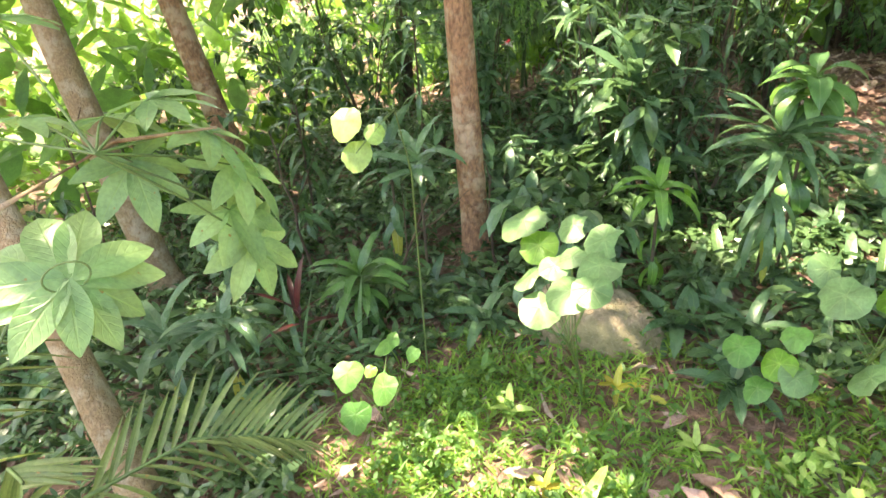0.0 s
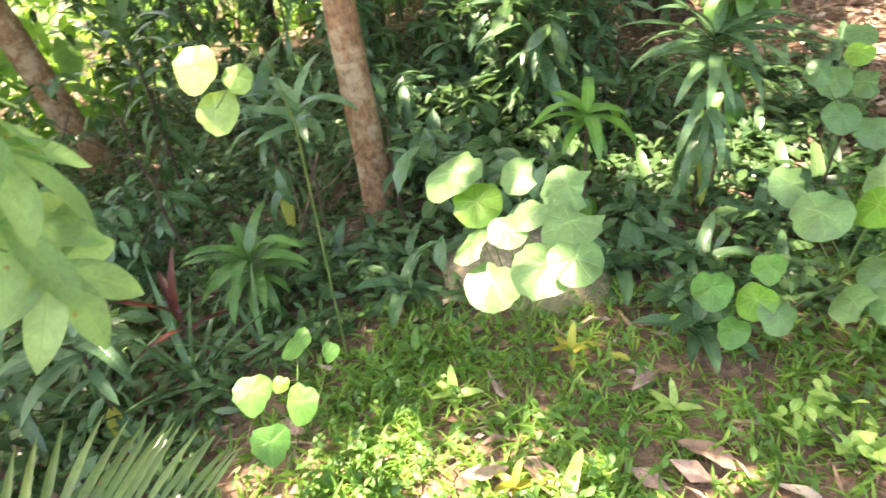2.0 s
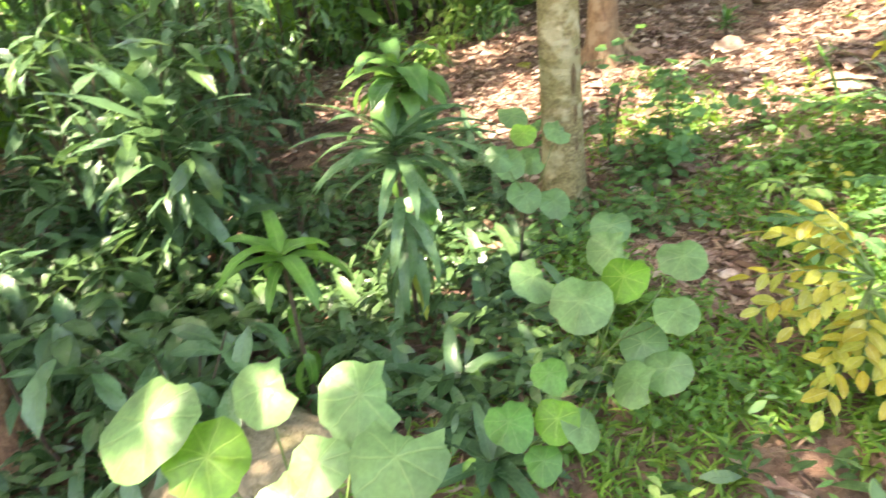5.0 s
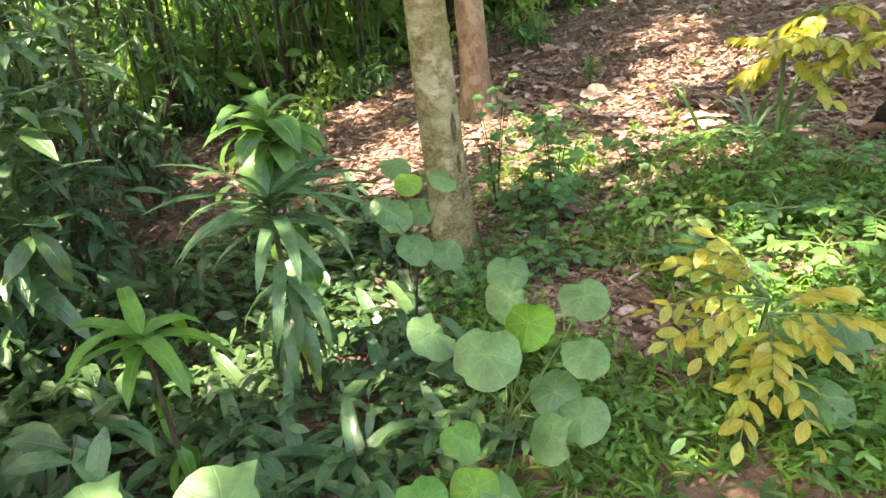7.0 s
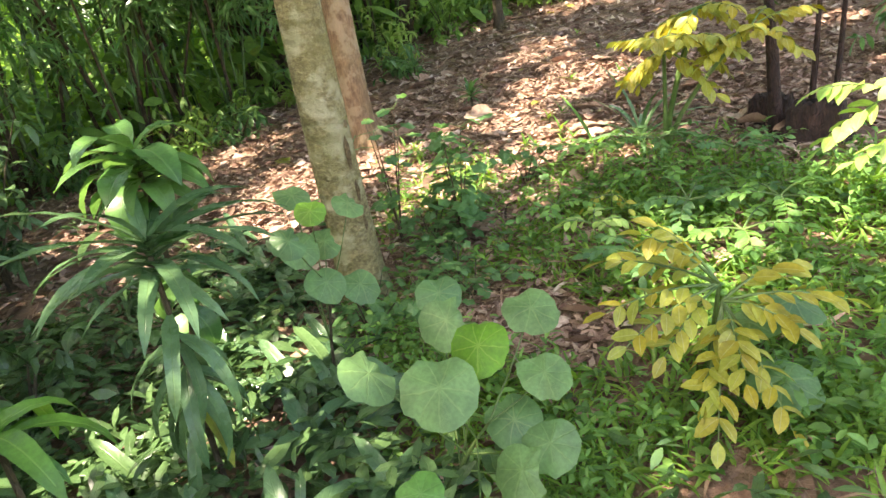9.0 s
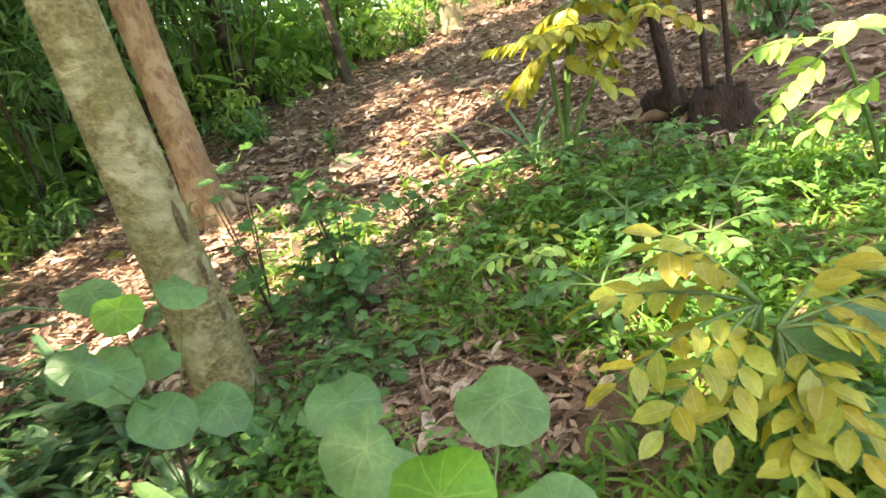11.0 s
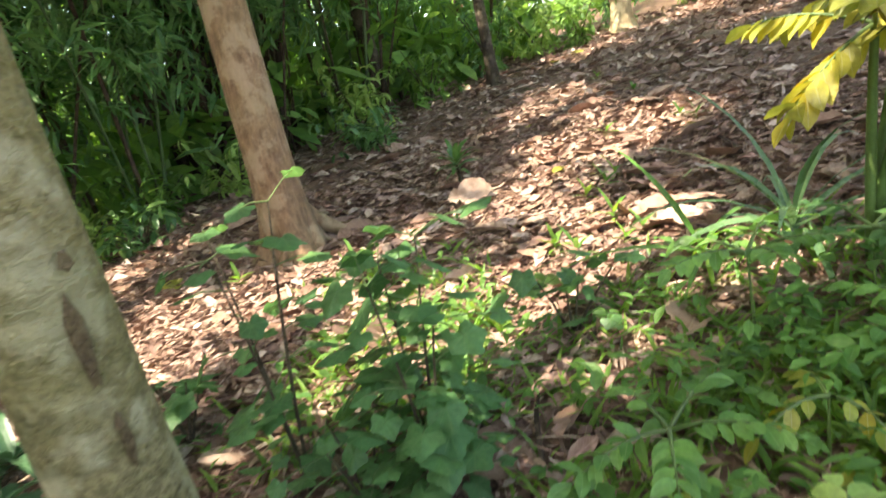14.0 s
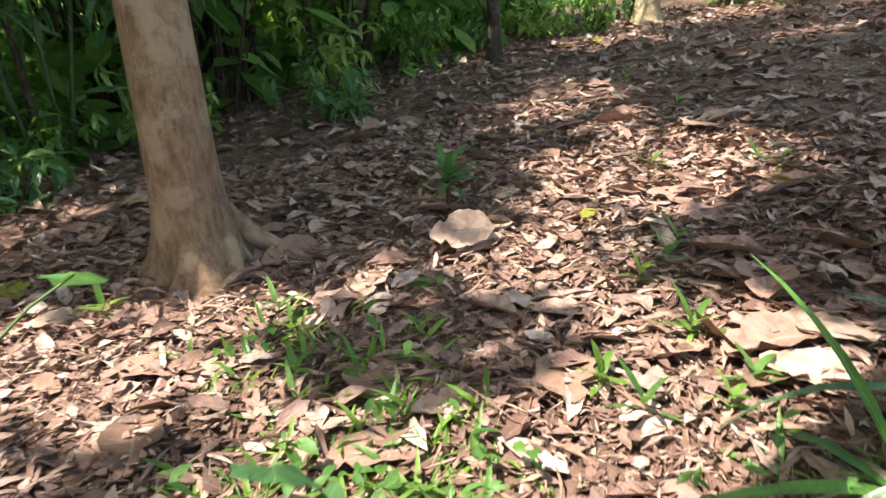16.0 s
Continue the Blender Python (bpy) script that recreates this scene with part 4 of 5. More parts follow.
while made < 38:
    x, y = spare.uniform(-2.4, 2.9), spare.uniform(3.3, 7.2)
    if meadow(x, y) > 0.25 or math.hypot((x - 1.35) / 1.3, (y - 2.55) / 0.85) < 1 or (x - 1.3) ** 2 + (y - 3.4) ** 2 < 0.25 or x > 2.2 + 0.25 * (7 - y) or math.hypot(x - 3.2, y - 5.0) < 0.45:
        continue
    rosette(x, y, spare.uniform(0.7, 1.15), 80 + made, 9, (ROSETTE, UNDER, STRAP)[made % 3])
    made += 1


# ---------------------------------------------------------------- leafy shrubs of the undergrowth
def shrub(x, y, height, radius, leaves, material, label, seed, leaf=0.13, width=0.38, pitch=-0.4, stems=5, stem_mat=None, low=0.25):
    r = np.random.default_rng(seed)
    z = gz(x, y)
    ob = thing("shrub", x, y, z, label, "shrub", "undergrowth shrubs")
    tips = []
    for k in range(stems):
        a = k * 2.4 + r.uniform(-0.4, 0.4)
        reach = radius * r.uniform(0.3, 0.9)
        h = height * r.uniform(0.6, 1.0)
        pts = [(reach * q ** 1.6 * math.cos(a), reach * q ** 1.6 * math.sin(a), -0.03 + h * q) for q in (0, 0.2, 0.45, 0.7, 1.0)]
        part("stem", tube_mesh("stem", stem_mat or DARK_STEM, pts, [0.013, 0.011, 0.009, 0.006, 0.003], 6, 0.05, k), ob)
        for q in np.linspace(low, 1, 9):
            tips.append((reach * q ** 1.6 * math.cos(a), reach * q ** 1.6 * math.sin(a), h * q))
    tips = np.array(tips)
    centres = tips[r.integers(0, len(tips), leaves // 5)] + r.normal(0, 1, (leaves // 5, 3)) * (radius * 0.25, radius * 0.25, 0.06)
    pos = clusters(centres, 5, (0.02, 0.02, 0.02), r)
    pos[:, 2] = np.maximum(pos[:, 2], 0.05)
    n = len(pos)
    shapes = [leaf_grid(1.0, width, "ellipse", d, 0.14, 0.03, 3, i) for i, d in enumerate((0.4, 0.8, 1.2))]
    me = scatter_mesh("foliage", material, shapes, pos, r.uniform(0, 6.28, n), r.normal(pitch, 0.4, n), r.normal(0, 0.3, n), r.uniform(0.65, 1.2, n) * leaf)
    part("foliage", me, ob)
    return ob


for k, (x, y, h, rad, n, lf, w) in enumerate(((0.95, 5.25, 1.55, 0.5, 230, 0.26, 0.30), (1.38, 5.5, 1.7, 0.38, 240, 0.2, 0.28), (1.75, 7.7, 2.0, 0.5, 320, 0.2, 0.28), (0.55, 5.9, 1.8, 0.5, 260, 0.24, 0.30), (0.85, 4.35, 0.5, 0.45, 150, 0.2, 0.42), (0.45, 4.75, 0.55, 0.45, 150, 0.2, 0.42), (1.3, 4.55, 0.45, 0.4, 120, 0.18, 0.42), (0.1, 5.0, 1.1, 0.45, 170, 0.22, 0.32), (1.15, 6.6, 1.6, 0.5, 220, 0.22, 0.3))):
    shrub(x, y, h, rad, n, (UNDER, ROSETTE)[k % 2], "shrub with broad dull dark green leaves", 230 + k, lf, w, -0.25)
DARK_SHRUB = "dark green leafy shrub in the forest undergrowth"
for k, (x, y, h, rad, n, lf) in enumerate((
        (1.05, 3.75, 0.9, 0.35, 110, 0.2), (0.75, 5.0, 0.75, 0.45, 260, 0.17), (1.1, 4.9, 0.55, 0.4, 180, 0.16), (-0.6, 6.4, 2.2, 0.7, 520, 0.18), (0.2, 6.9, 2.3, 0.7, 520, 0.18), (-1.9, 6.2, 2.0, 0.8, 560, 0.17),
        (-1.2, 7.4, 2.6, 0.9, 640, 0.18), (1.0, 7.8, 2.2, 0.7, 480, 0.18), (-2.6, 4.4, 1.2, 0.6, 380, 0.15), (-1.3, 3.7, 0.8, 0.5, 300, 0.16), (-3.4, 6.8, 2.2, 0.9, 560, 0.17), (-0.9, 2.9, 0.45, 0.4, 160, 0.17),
        (1.9, 7.4, 1.5, 0.5, 260, 0.17), (-4.0, 4.8, 1.6, 0.8, 420, 0.14), (-3.2, 3.0, 1.0, 0.7, 320, 0.14), (-2.0, 2.2, 0.5, 0.5, 200, 0.16), (1.65, 5.25, 0.45, 0.4, 150, 0.14), (0.3, 5.5, 0.5, 0.4, 170, 0.16))):
    shrub(x, y, h, rad, n, UNDER if k % 3 else STRAP, DARK_SHRUB, 160 + k, lf)
for k, (x, y, h) in enumerate(((3.3, 9.2, 0.5), (4.2, 9.5, 0.6), (5.0, 9.9, 0.7), (4.6, 9.1, 0.35), (5.8, 9.7, 0.6), (3.6, 8.7, 0.3), (2.9, 10.0, 0.8), (7.3, 9.6, 0.8), (8.6, 9.9, 0.9), (9.8, 9.9, 1.1), (10.6, 9.7, 1.0), (10.9, 9.2, 0.6), (12.4, 9.6, 1.2), (13.5, 8.9, 1.3), (14.5, 8.0, 1.2), (6.8, 8.75, 0.4), (13.8, 6.4, 1.0), (9.5, 5.2, 0.7), (7.2, 3.4, 0.9), (7.9, 2.6, 1.0), (6.6, 2.2, 0.6), (9.6, 3.8, 1.2))):
    shrub(x, y, h, 0.4 + 0.2 * h, int(150 + 170 * h), (BAMBOO_LEAF, PALE, FAR_LEAF)[k % 3], "light green bush at the edge of the clearing", 190 + k, 0.15, 0.32, low=0.1)

shrub(2.50, 2.62, 0.2, 0.22, 70, PALE, "small bush with pale green rounded leaves beside the lawn", 225, 0.06, 0.62, 0.1)


def build_undergrowth():
    r = np.random.default_rng(71)

    def keep(x, y):
        inside = 1.0 if x < (2.4 + 0.18 * (6 - y) if y < 4.6 else 3.15 - 0.15 * abs(y - 5.4)) and math.hypot(x - 3.3, y - 5.0) > 0.2 else 0.0
        if y > 6.2 and x > 1.8:
            inside = 0.25 * (x < 3.3)
        if y > 6.6 and x > 1.2:
            inside *= 0.12
        return inside * (0.35 + 0.65 * max(0, 0.5 + noise.noise((x * 1.5, y * 1.5, 5.0)))) * (1 if meadow(x, y) < 0.3 else 0.05)
    feet = scatter_ground(13000, -4.5, 3.2, 1.1, 8.5, lambda x, y: 0.0 if math.hypot((x - 1.35) / 1.3, (y - 2.55) / 0.85) < 1 or (y < 2.3 and x > 0.35) else keep(x, y), r)
    feet[:, 2] += r.uniform(0.02, 0.15, len(feet))
    pos = clusters(feet, 6, (0.035, 0.035, 0.03), r)
    n = len(pos)
    shapes = [sliver_grid(1.0, w, "ellipse", d, 3, i) for i, (w, d) in enumerate(((0.34, 0.6), (0.44, 0.9), (0.26, 1.0)))]
    me = scatter_mesh("undergrowth", UNDER, shapes, pos, r.uniform(0, 6.28, n), r.normal(0.15, 0.4, n), r.normal(0, 0.35, n), 0.05 + 0.10 * r.uniform(0, 1, n) ** 1.6)
    tagged(new("ground_cover", me), "dark glossy low leaves carpeting the shaded ground", "ground cover", kind="stuff")


build_undergrowth()


# ---------------------------------------------------------------- seedlings with large round leaves
ROUND_MESHES = [round_leaf_mesh("leaf", ROUND, 1.0, i, 0.16, 0.2, 0, 0.1, (0.0, 0.45, 0.0)[i % 3]) for i in range(6)]
YOUNG_MESHES = [round_leaf_mesh("leaf", ROUND_YOUNG, 1.0, 20 + i, 0.14, 0.18, 0, 0.12) for i in range(3)]
HEART_MESHES = [round_leaf_mesh("leaf", HEART, 1.0, 30 + i, 0.15, 0.28, 0, 0.3) for i in range(3)]


def seedling(x, y, leaves, label, seed, radius=0.085, name="round_leaf_seedling", young=(), meshes=None, stem_mat=None, tilt=0.5, face=None):
    """A sapling whose stalks rise from one foot; leaves are places of the blades' centres."""
    r = np.random.default_rng(seed)
    z = gz(x, y)
    ob = thing(name, x, y, z, label, "seedling", "seedlings")
    mean = np.mean([p[:3] for p in leaves], 0)
    crown = Vector((mean[0] - x, mean[1] - y, (mean[2] - z) * 0.72))
    n = 6
    pts = [Vector((crown.x * q ** 1.5, crown.y * q ** 1.5, -0.03 + (crown.z + 0.03) * q)) for q in np.linspace(0, 1, n)]
    part("stem", tube_mesh("stem", stem_mat or STEM, pts, [0.008 - 0.0007 * i for i in range(n)], 7, 0.03, seed), ob)
    for k, p in enumerate(leaves):
        c = Vector((p[0] - x, p[1] - y, p[2] - z))
        rad = radius * (p[3] if len(p) > 3 else r.uniform(0.85, 1.15))
        src = pts[min(n - 1, 2 + k % (n - 2))]
        out = c - crown
        mid = src.lerp(c, 0.55) + Vector((0, 0, -0.015))
        part("stalk", tube_mesh("stalk", STEM, [src, src.lerp(mid, 0.5), mid, c - Vector((0, 0, 0.004))], [0.0032, 0.0028, 0.0026, 0.002], 5), ob)
        yaw = math.atan2(-out.x, out.y) + r.normal(0, 0.5)
        pitch = -tilt * r.uniform(0.5, 1.3)
        if face is not None:
            yaw, pitch = face + r.normal(0, 0.35), -tilt * r.uniform(0.7, 1.3)
        use = (meshes or ROUND_MESHES) if k not in young else YOUNG_MESHES
        part("leaf", use[int(r.integers(0, len(use)))], ob, Matrix.Translation(c) @ turn(yaw, pitch, r.normal(0, 0.12)) @ Matrix.Scale(rad, 4), "bright yellow-green young leaf" if k in young else "")
    return ob


seedling(1.40, 2.95, [(1.22, 2.64, 1.34, 1.2), (1.31, 2.565, 1.285, 0.90), (1.43, 2.60, 1.37, 0.80), (1.58, 2.45, 1.415, 0.90), (1.49, 2.38, 1.37, 0.62), (1.44, 2.35, 1.34, 0.68), (1.60, 2.32, 1.39, 0.92), (1.32, 2.45, 1.22, 0.84), (1.39, 2.35, 1.16, 0.95), (1.56, 2.14, 1.39, 0.98), (1.63, 2.11, 1.43, 0.72)],
         "sapling with large soft round pale green leaves", 201, 0.084, young=(1,), tilt=0.45, face=3.0)
seedling(2.55, 3.40, [(2.57, 3.20, 0.97, 0.92), (2.34, 3.40, 0.93, 0.95), (2.39, 3.16, 0.95, 1.1), (2.84, 3.25, 0.95, 0.95), (2.76, 3.58, 0.95, 0.85), (2.68, 3.46, 0.92, 1.0), (2.64, 3.17, 0.70, 0.92), (2.71, 3.10, 0.85, 0.85), (2.53, 3.05, 0.66, 0.92), (2.66, 3.06, 0.66, 0.9), (2.27, 2.94, 0.66, 0.8)],
         "sapling with round grey-green leaves beside the grass", 202, 0.092, young=(0,), tilt=0.6, face=2.7)
seedling(2.15, 3.20, [(2.05, 2.99, 0.72, 1.0), (2.20, 2.97, 0.69, 0.95), (2.25, 3.12, 0.74, 0.8), (2.14, 2.95, 0.56, 0.8), (2.30, 3.02, 0.60, 0.8)], "small sapling with pale round leaves", 203, 0.075, young=(1,), meshes=HEART_MESHES, tilt=0.6, face=2.9)
seedling(2.74, 4.42, [(2.74, 4.42, 1.19), (2.69, 4.20, 1.17, 0.82), (2.88, 4.23, 1.14), (2.52, 4.08, 1.13), (2.62, 4.22, 1.04), (2.80, 4.35, 0.98), (2.68, 4.18, 0.88), (2.84, 4.2, 0.8)], "sapling on thin dark stems with one bright young leaf", 204, 0.076, young=(1,), stem_mat=DARK_STEM, tilt=0.7, face=2.6)
seedling(0.55, 2.50, [(0.49, 2.33, 0.60, 1.0), (0.68, 2.33, 0.58, 1.0), (0.59, 2.22, 0.48, 0.98), (0.52, 2.63, 0.57, 1.0), (0.66, 2.62, 0.55, 0.55), (0.58, 2.38, 0.60, 0.45)], "low seedling with glossy heart-shaped leaves", 205, 0.07, "heart_leaf_seedling", (5,), HEART_MESHES, tilt=0.7, face=2.9)
seedling(3.38, 2.95, [(3.37, 2.84, 0.78), (3.45, 2.74, 0.84), (3.55, 2.85, 0.70), (3.30, 2.70, 0.66)], "seedling with large dark green leaves by the yellow shrub", 206, 0.10, tilt=0.3)

# ---------------------------------------------------------------- yellowing shrubs with feathered leaves
def feather(ob, start, end, droop, pairs, leaflet, material, seed, width=0.52, hang=0.2, label=""):
    """A feathered leaf: a bent rib under the thing, with its leaflets under the rib."""
    r = np.random.default_rng(seed)
    a, b = Vector(start), Vector(end)
    mid = a.lerp(b, 0.5) + Vector((0, 0, droop))
    pts = [a * (1 - q) ** 2 + mid * (2 * q * (1 - q)) + b * q * q for q in np.linspace(0, 1, 8)]
    rib = part("rib", tube_mesh("rib", STEM, pts, [0.006 - 0.0006 * i for i in range(8)], 5, 0.0, seed), ob, label=label)
    kinds = [leaf_mesh("leaflet", material, leaflet, leaflet * width, "ellipse", droop=d, fold=0.12, wave=0.04, seg=5, seed=seed + i) for i, d in enumerate((0.3, 0.6))]
    for k in range(2 * pairs + 1):
        q = 0.30 + 0.70 * (k // 2) / pairs
        p = a * (1 - q) ** 2 + mid * (2 * q * (1 - q)) + b * q * q
        way = (mid - a) * (1 - q) + (b - mid) * q
        yaw = math.atan2(-way.x, way.y)
        slope = math.atan2(way.z, math.hypot(way.x, way.y))
        side = 0 if k == 2 * pairs else (1 if k % 2 else -1)
        swing = side * r.uniform(0.75, 1.0)
        m = Matrix.Translation(p) @ turn(yaw + swing, 0.35 * slope * (1.6 if side == 0 else 0.7) - hang + r.normal(0, 0.24), r.normal(0, 0.35))
        part("leaflet", kinds[k % 2], rib, m @ Matrix.Scale((1.0 - 0.25 * abs(q - 0.65)) * r.uniform(0.85, 1.1), 4))


def feather_shrub(x, y, stems, label, seed, material, leaflet=0.10, pairs=4, stem_rad=0.011, hang=0.2):
    """stems: for each, its tip and the ends of its feathered leaves."""
    z = gz(x, y)
    ob = thing("feather_leaf_shrub", x, y, z, label, "shrub")
    for k, (tip, ends) in enumerate(stems):
        t = Vector(tip) - Vector((x, y, z))
        pts = [Vector((t.x * q ** 1.7, t.y * q ** 1.7, -0.03 + (t.z + 0.03) * q)) for q in np.linspace(0, 1, 6)]
        part("stem", tube_mesh("stem", STEM, pts, [stem_rad * (1 - 0.09 * i) for i in range(6)], 8, 0.04, seed + k), ob)
        for j, e in enumerate(ends):
            feather(ob, t, Vector(e) - Vector((x, y, z)), 0.05, pairs, leaflet, material, seed * 10 + 7 * k + j, hang=hang)
    return ob


feather_shrub(3.26, 2.92, [((3.30, 2.90, 0.92), [(3.08, 3.02, 1.14), (3.00, 3.10, 0.90), (3.02, 2.92, 0.80), (3.10, 3.16, 1.02), (2.98, 3.02, 0.82), (3.20, 3.04, 1.12)]),
                           ((3.24, 2.86, 0.90), [(3.06, 2.82, 0.66), (3.10, 2.72, 0.74), (3.40, 2.74, 0.98), (3.16, 2.62, 0.60), (3.42, 2.60, 0.90), (3.02, 2.76, 0.58), (3.26, 2.66, 0.86)])],
              "shrub with bright yellow drooping feathered leaves over grass", 211, YELLOW, 0.085, 5, hang=0.12)
crown = np.random.default_rng(215)
limbs = []
for tip, count in (((5.04, 4.10, 1.40), 7), ((5.08, 3.96, 1.44), 7), ((5.24, 3.70, 1.46), 7), ((5.32, 4.05, 1.58), 6)):
    ends = []
    for k in range(count):
        a = 6.28 * k / count + crown.uniform(-0.3, 0.3)
        reach = crown.uniform(0.22, 0.32)
        ends.append((tip[0] + reach * math.cos(a), tip[1] + reach * math.sin(a), tip[2] + crown.uniform(-0.26, 0.10)))
    limbs.append((tip, ends))
feather_shrub(5.14, 4.16, limbs, "stout-stemmed shrub with yellow feathered leaves at the litter's edge", 212, YELLOW, 0.10, 7, 0.018, 0.42)
feather_shrub(4.75, 2.75, [((4.72, 2.86, 1.22), [(4.55, 3.10, 1.26), (4.52, 3.06, 1.02), (4.48, 2.78, 1.30)]), ((4.70, 2.70, 1.10), [(4.50, 2.92, 0.98), (4.46, 2.55, 1.08)])],
              "shrub with feathered green leaves coloured whitish as if sunlit", 213, PALE, 0.115, 5)
feather_shrub(3.92, 3.80, [((3.90, 3.80, 0.76), [(3.76, 3.88, 0.80), (4.04, 3.90, 0.78), (3.82, 3.66, 0.80), (4.02, 3.70, 0.76)])],
              "light green weed with feathered leaves in the grass", 214, PALE, 0.07, 3, 0.006)
feather_shrub(4.34, 4.02, [((4.36, 4.02, 0.74), [(4.22, 4.10, 0.70), (4.48, 4.12, 0.70), (4.30, 3.88, 0.70)])], "low weed with yellowed feathered leaves in the grass", 216, YELLOW, 0.06, 3, 0.005)
ferny = np.random.default_rng(217)
for k, (x, y) in enumerate(((4.72, 4.32), (4.30, 3.55), (4.60, 3.85), (4.90, 3.62), (4.10, 3.20), (4.95, 4.10), (4.45, 3.20), (3.75, 3.45), (4.15, 4.25), (4.62, 3.45))):
    top, ends = gz(x, y) + ferny.uniform(0.14, 0.24), []
    for j in range(5):
        a = 1.256 * j + ferny.uniform(-0.3, 0.3)
        ends.append((x + 0.24 * math.cos(a), y + 0.24 * math.sin(a), top + ferny.uniform(-0.03, 0.06)))
    feather_shrub(x, y, [((x, y, top), ends)], "soft green weed with spreading feathered leaves", 500 + 3 * k, (TALL_WEED, LOBED)[k % 2], 0.062, 6, 0.005, 0.1)

# strap leaves, dead sheaths and a rotten stump under the yellow shrub
strap_plant("spider_plant", 5.28, 4.42, 0.0, 20, 0.62, 0.035, STRAP, "tuft of long arching strap leaves at the shrub's foot", 221, 1.3, 1.1, 0.0, "tuft", kind_of="blade")
strap_plant("spider_plant", 5.05, 4.62, 0.0, 9, 0.5, 0.028, STRAP_LIGHT, "tuft of long green strap leaves on dry litter", 222, 1.1, 0.8, 0.0, "tuft", kind_of="blade")


def stump(x, y, size):
    z = gz(x, y)
    ob = thing("tree_stump", x, y, z, "dark reddish rotten stump, partly standing in for black shade", "stump")
    b = Bag()
    r = np.random.default_rng(5)
    rows, uvs, n = [], [], 18
    for j, (h, rad) in enumerate(((-0.05, 0.20), (0.05, 0.15), (0.11, 0.13), (0.19, 0.12), (0.16, 0.085), (0.08, 0.07), (0.05, 0.0))):
        for i in range(n):
            a = 2 * math.pi * i / n
            rr = rad * (1 + 0.22 * math.sin(3 * a + 1) + 0.12 * r.normal())
            hh = h * 0.7 + (0.05 * abs(r.normal()) if 0.12 < h else 0)
            rows.append((size * rr * math.cos(a), size * rr * math.sin(a), size * hh))
            uvs.append((i / n, j / 6))
    b.grid(rows, uvs, 7, n, closed=True)
    part("wood", b.mesh("wood", ROTTEN), ob)


# second stump added; together they fill a pit of dark soil and black shade
stump(5.66, 3.50, 1.15)
stump(5.86, 3.84, 0.95)


def dark_stems(x, y, stalks, seed):
    """stalks: for each, its foot beside (x, y), its height and its thickness at the foot."""
    r = np.random.default_rng(seed)
    z = gz(x, y)
    ob = thing("palm_shoot", x, y, z, "cluster of upright dark leaf stalks with broad leaves", "plant")
    top = leaf_mesh("leaf", LOBED, 0.5, 0.2, "ellipse", droop=0.9, fold=0.15, wave=0.04, seg=6, seed=seed)
    for k, (dx, dy, h, rad) in enumerate(stalks):
        p = Vector((dx, dy, -0.03))
        e = p + Vector((r.normal(0, 0.03), r.normal(0, 0.03), h))
        part("stalk", tube_mesh("stalk", ROTTEN, [p, p.lerp(e, 0.2), p.lerp(e, 0.5) + Vector((0.01, 0, 0)), e], [rad * 1.3, rad, rad * 0.9, rad * 0.6], 10, 0.06, k), ob)
        part("leaf", top, ob, Matrix.Translation(e) @ turn(r.uniform(0, 6.28), r.uniform(-0.2, 0.6), 0))


dark_stems(5.62, 3.70, ((0, 0, 1.02, 0.04), (0.22, -0.10, 0.86, 0.02), (0.30, -0.20, 0.95, 0.018)), 231)


# ---------------------------------------------------------------- bushes with lobed leaves
LOBED_MESHES = [round_leaf_mesh("leaf", LOBED, 1.0, 50 + i, 0.15, 0.4, 5, 0.22) for i in range(4)]


def lobed_bush(x, y, height, leaves, radius, label, seed, spread=0.22, stems=4):
    r = np.random.default_rng(seed)
    z = gz(x, y)
    ob = thing("lobed_leaf_bush", x, y, z, label, "bush", "lobed bushes")
    for k in range(stems):
        a = k * 1.7 + r.uniform(0, 0.6)
        reach, h = spread * r.uniform(0.2, 1.0), height * r.uniform(0.65, 1.0)
        pts = [Vector((reach * q ** 1.4 * math.cos(a), reach * q ** 1.4 * math.sin(a), -0.03 + (h + 0.03) * q)) for q in np.linspace(0, 1, 6)]
        part("stem", tube_mesh("stem", DARK_STEM, pts, [0.006 - 0.0007 * i for i in range(6)], 6, 0.04, k), ob)
        for j in range(leaves // stems):
            q = r.uniform(0.25, 1.0)
            p = pts[min(5, int(q * 5.99))]
            yaw = r.uniform(0, 6.28)
            c = p + Vector((-math.sin(yaw), math.cos(yaw), r.uniform(-0.15, 0.5))) * r.uniform(0.05, 0.16)
            part("stalk", tube_mesh("stalk", STEM, [p, p.lerp(c, 0.6) + Vector((0, 0, 0.008)), c], [0.002, 0.0018, 0.0014], 4), ob)
            part("leaf", LOBED_MESHES[j % 4], ob, Matrix.Translation(c) @ turn(yaw, r.normal(-0.35, 0.3), r.normal(0, 0.2)) @ Matrix.Scale(radius * r.uniform(0.6, 1.2), 4))


lobed_bush(3.90, 4.74, 0.74, 110, 0.045, "bush with dark lobed leaves on thin stems", 241, 0.22, 5)
lobed_bush(3.78, 4.88, 0.38, 36, 0.042, "bush with dark lobed leaves on thin stems", 242, 0.2)
lobed_bush(3.74, 5.13, 0.86, 36, 0.045, "slender seedling with lobed leaves beside the trunk", 243, 0.15)
lobed_bush(3.62, 5.70, 0.30, 16, 0.06, "slender seedling with lobed leaves on litter", 244, 0.2)
lobed_bush(4.55, 4.80, 0.25, 20, 0.05, "low lobed weed at the edge of the grass", 245, 0.2)
lobed_bush(3.35, 4.45, 0.24, 44, 0.042, "low leafy weed at the foot of the tree", 247, 0.3)
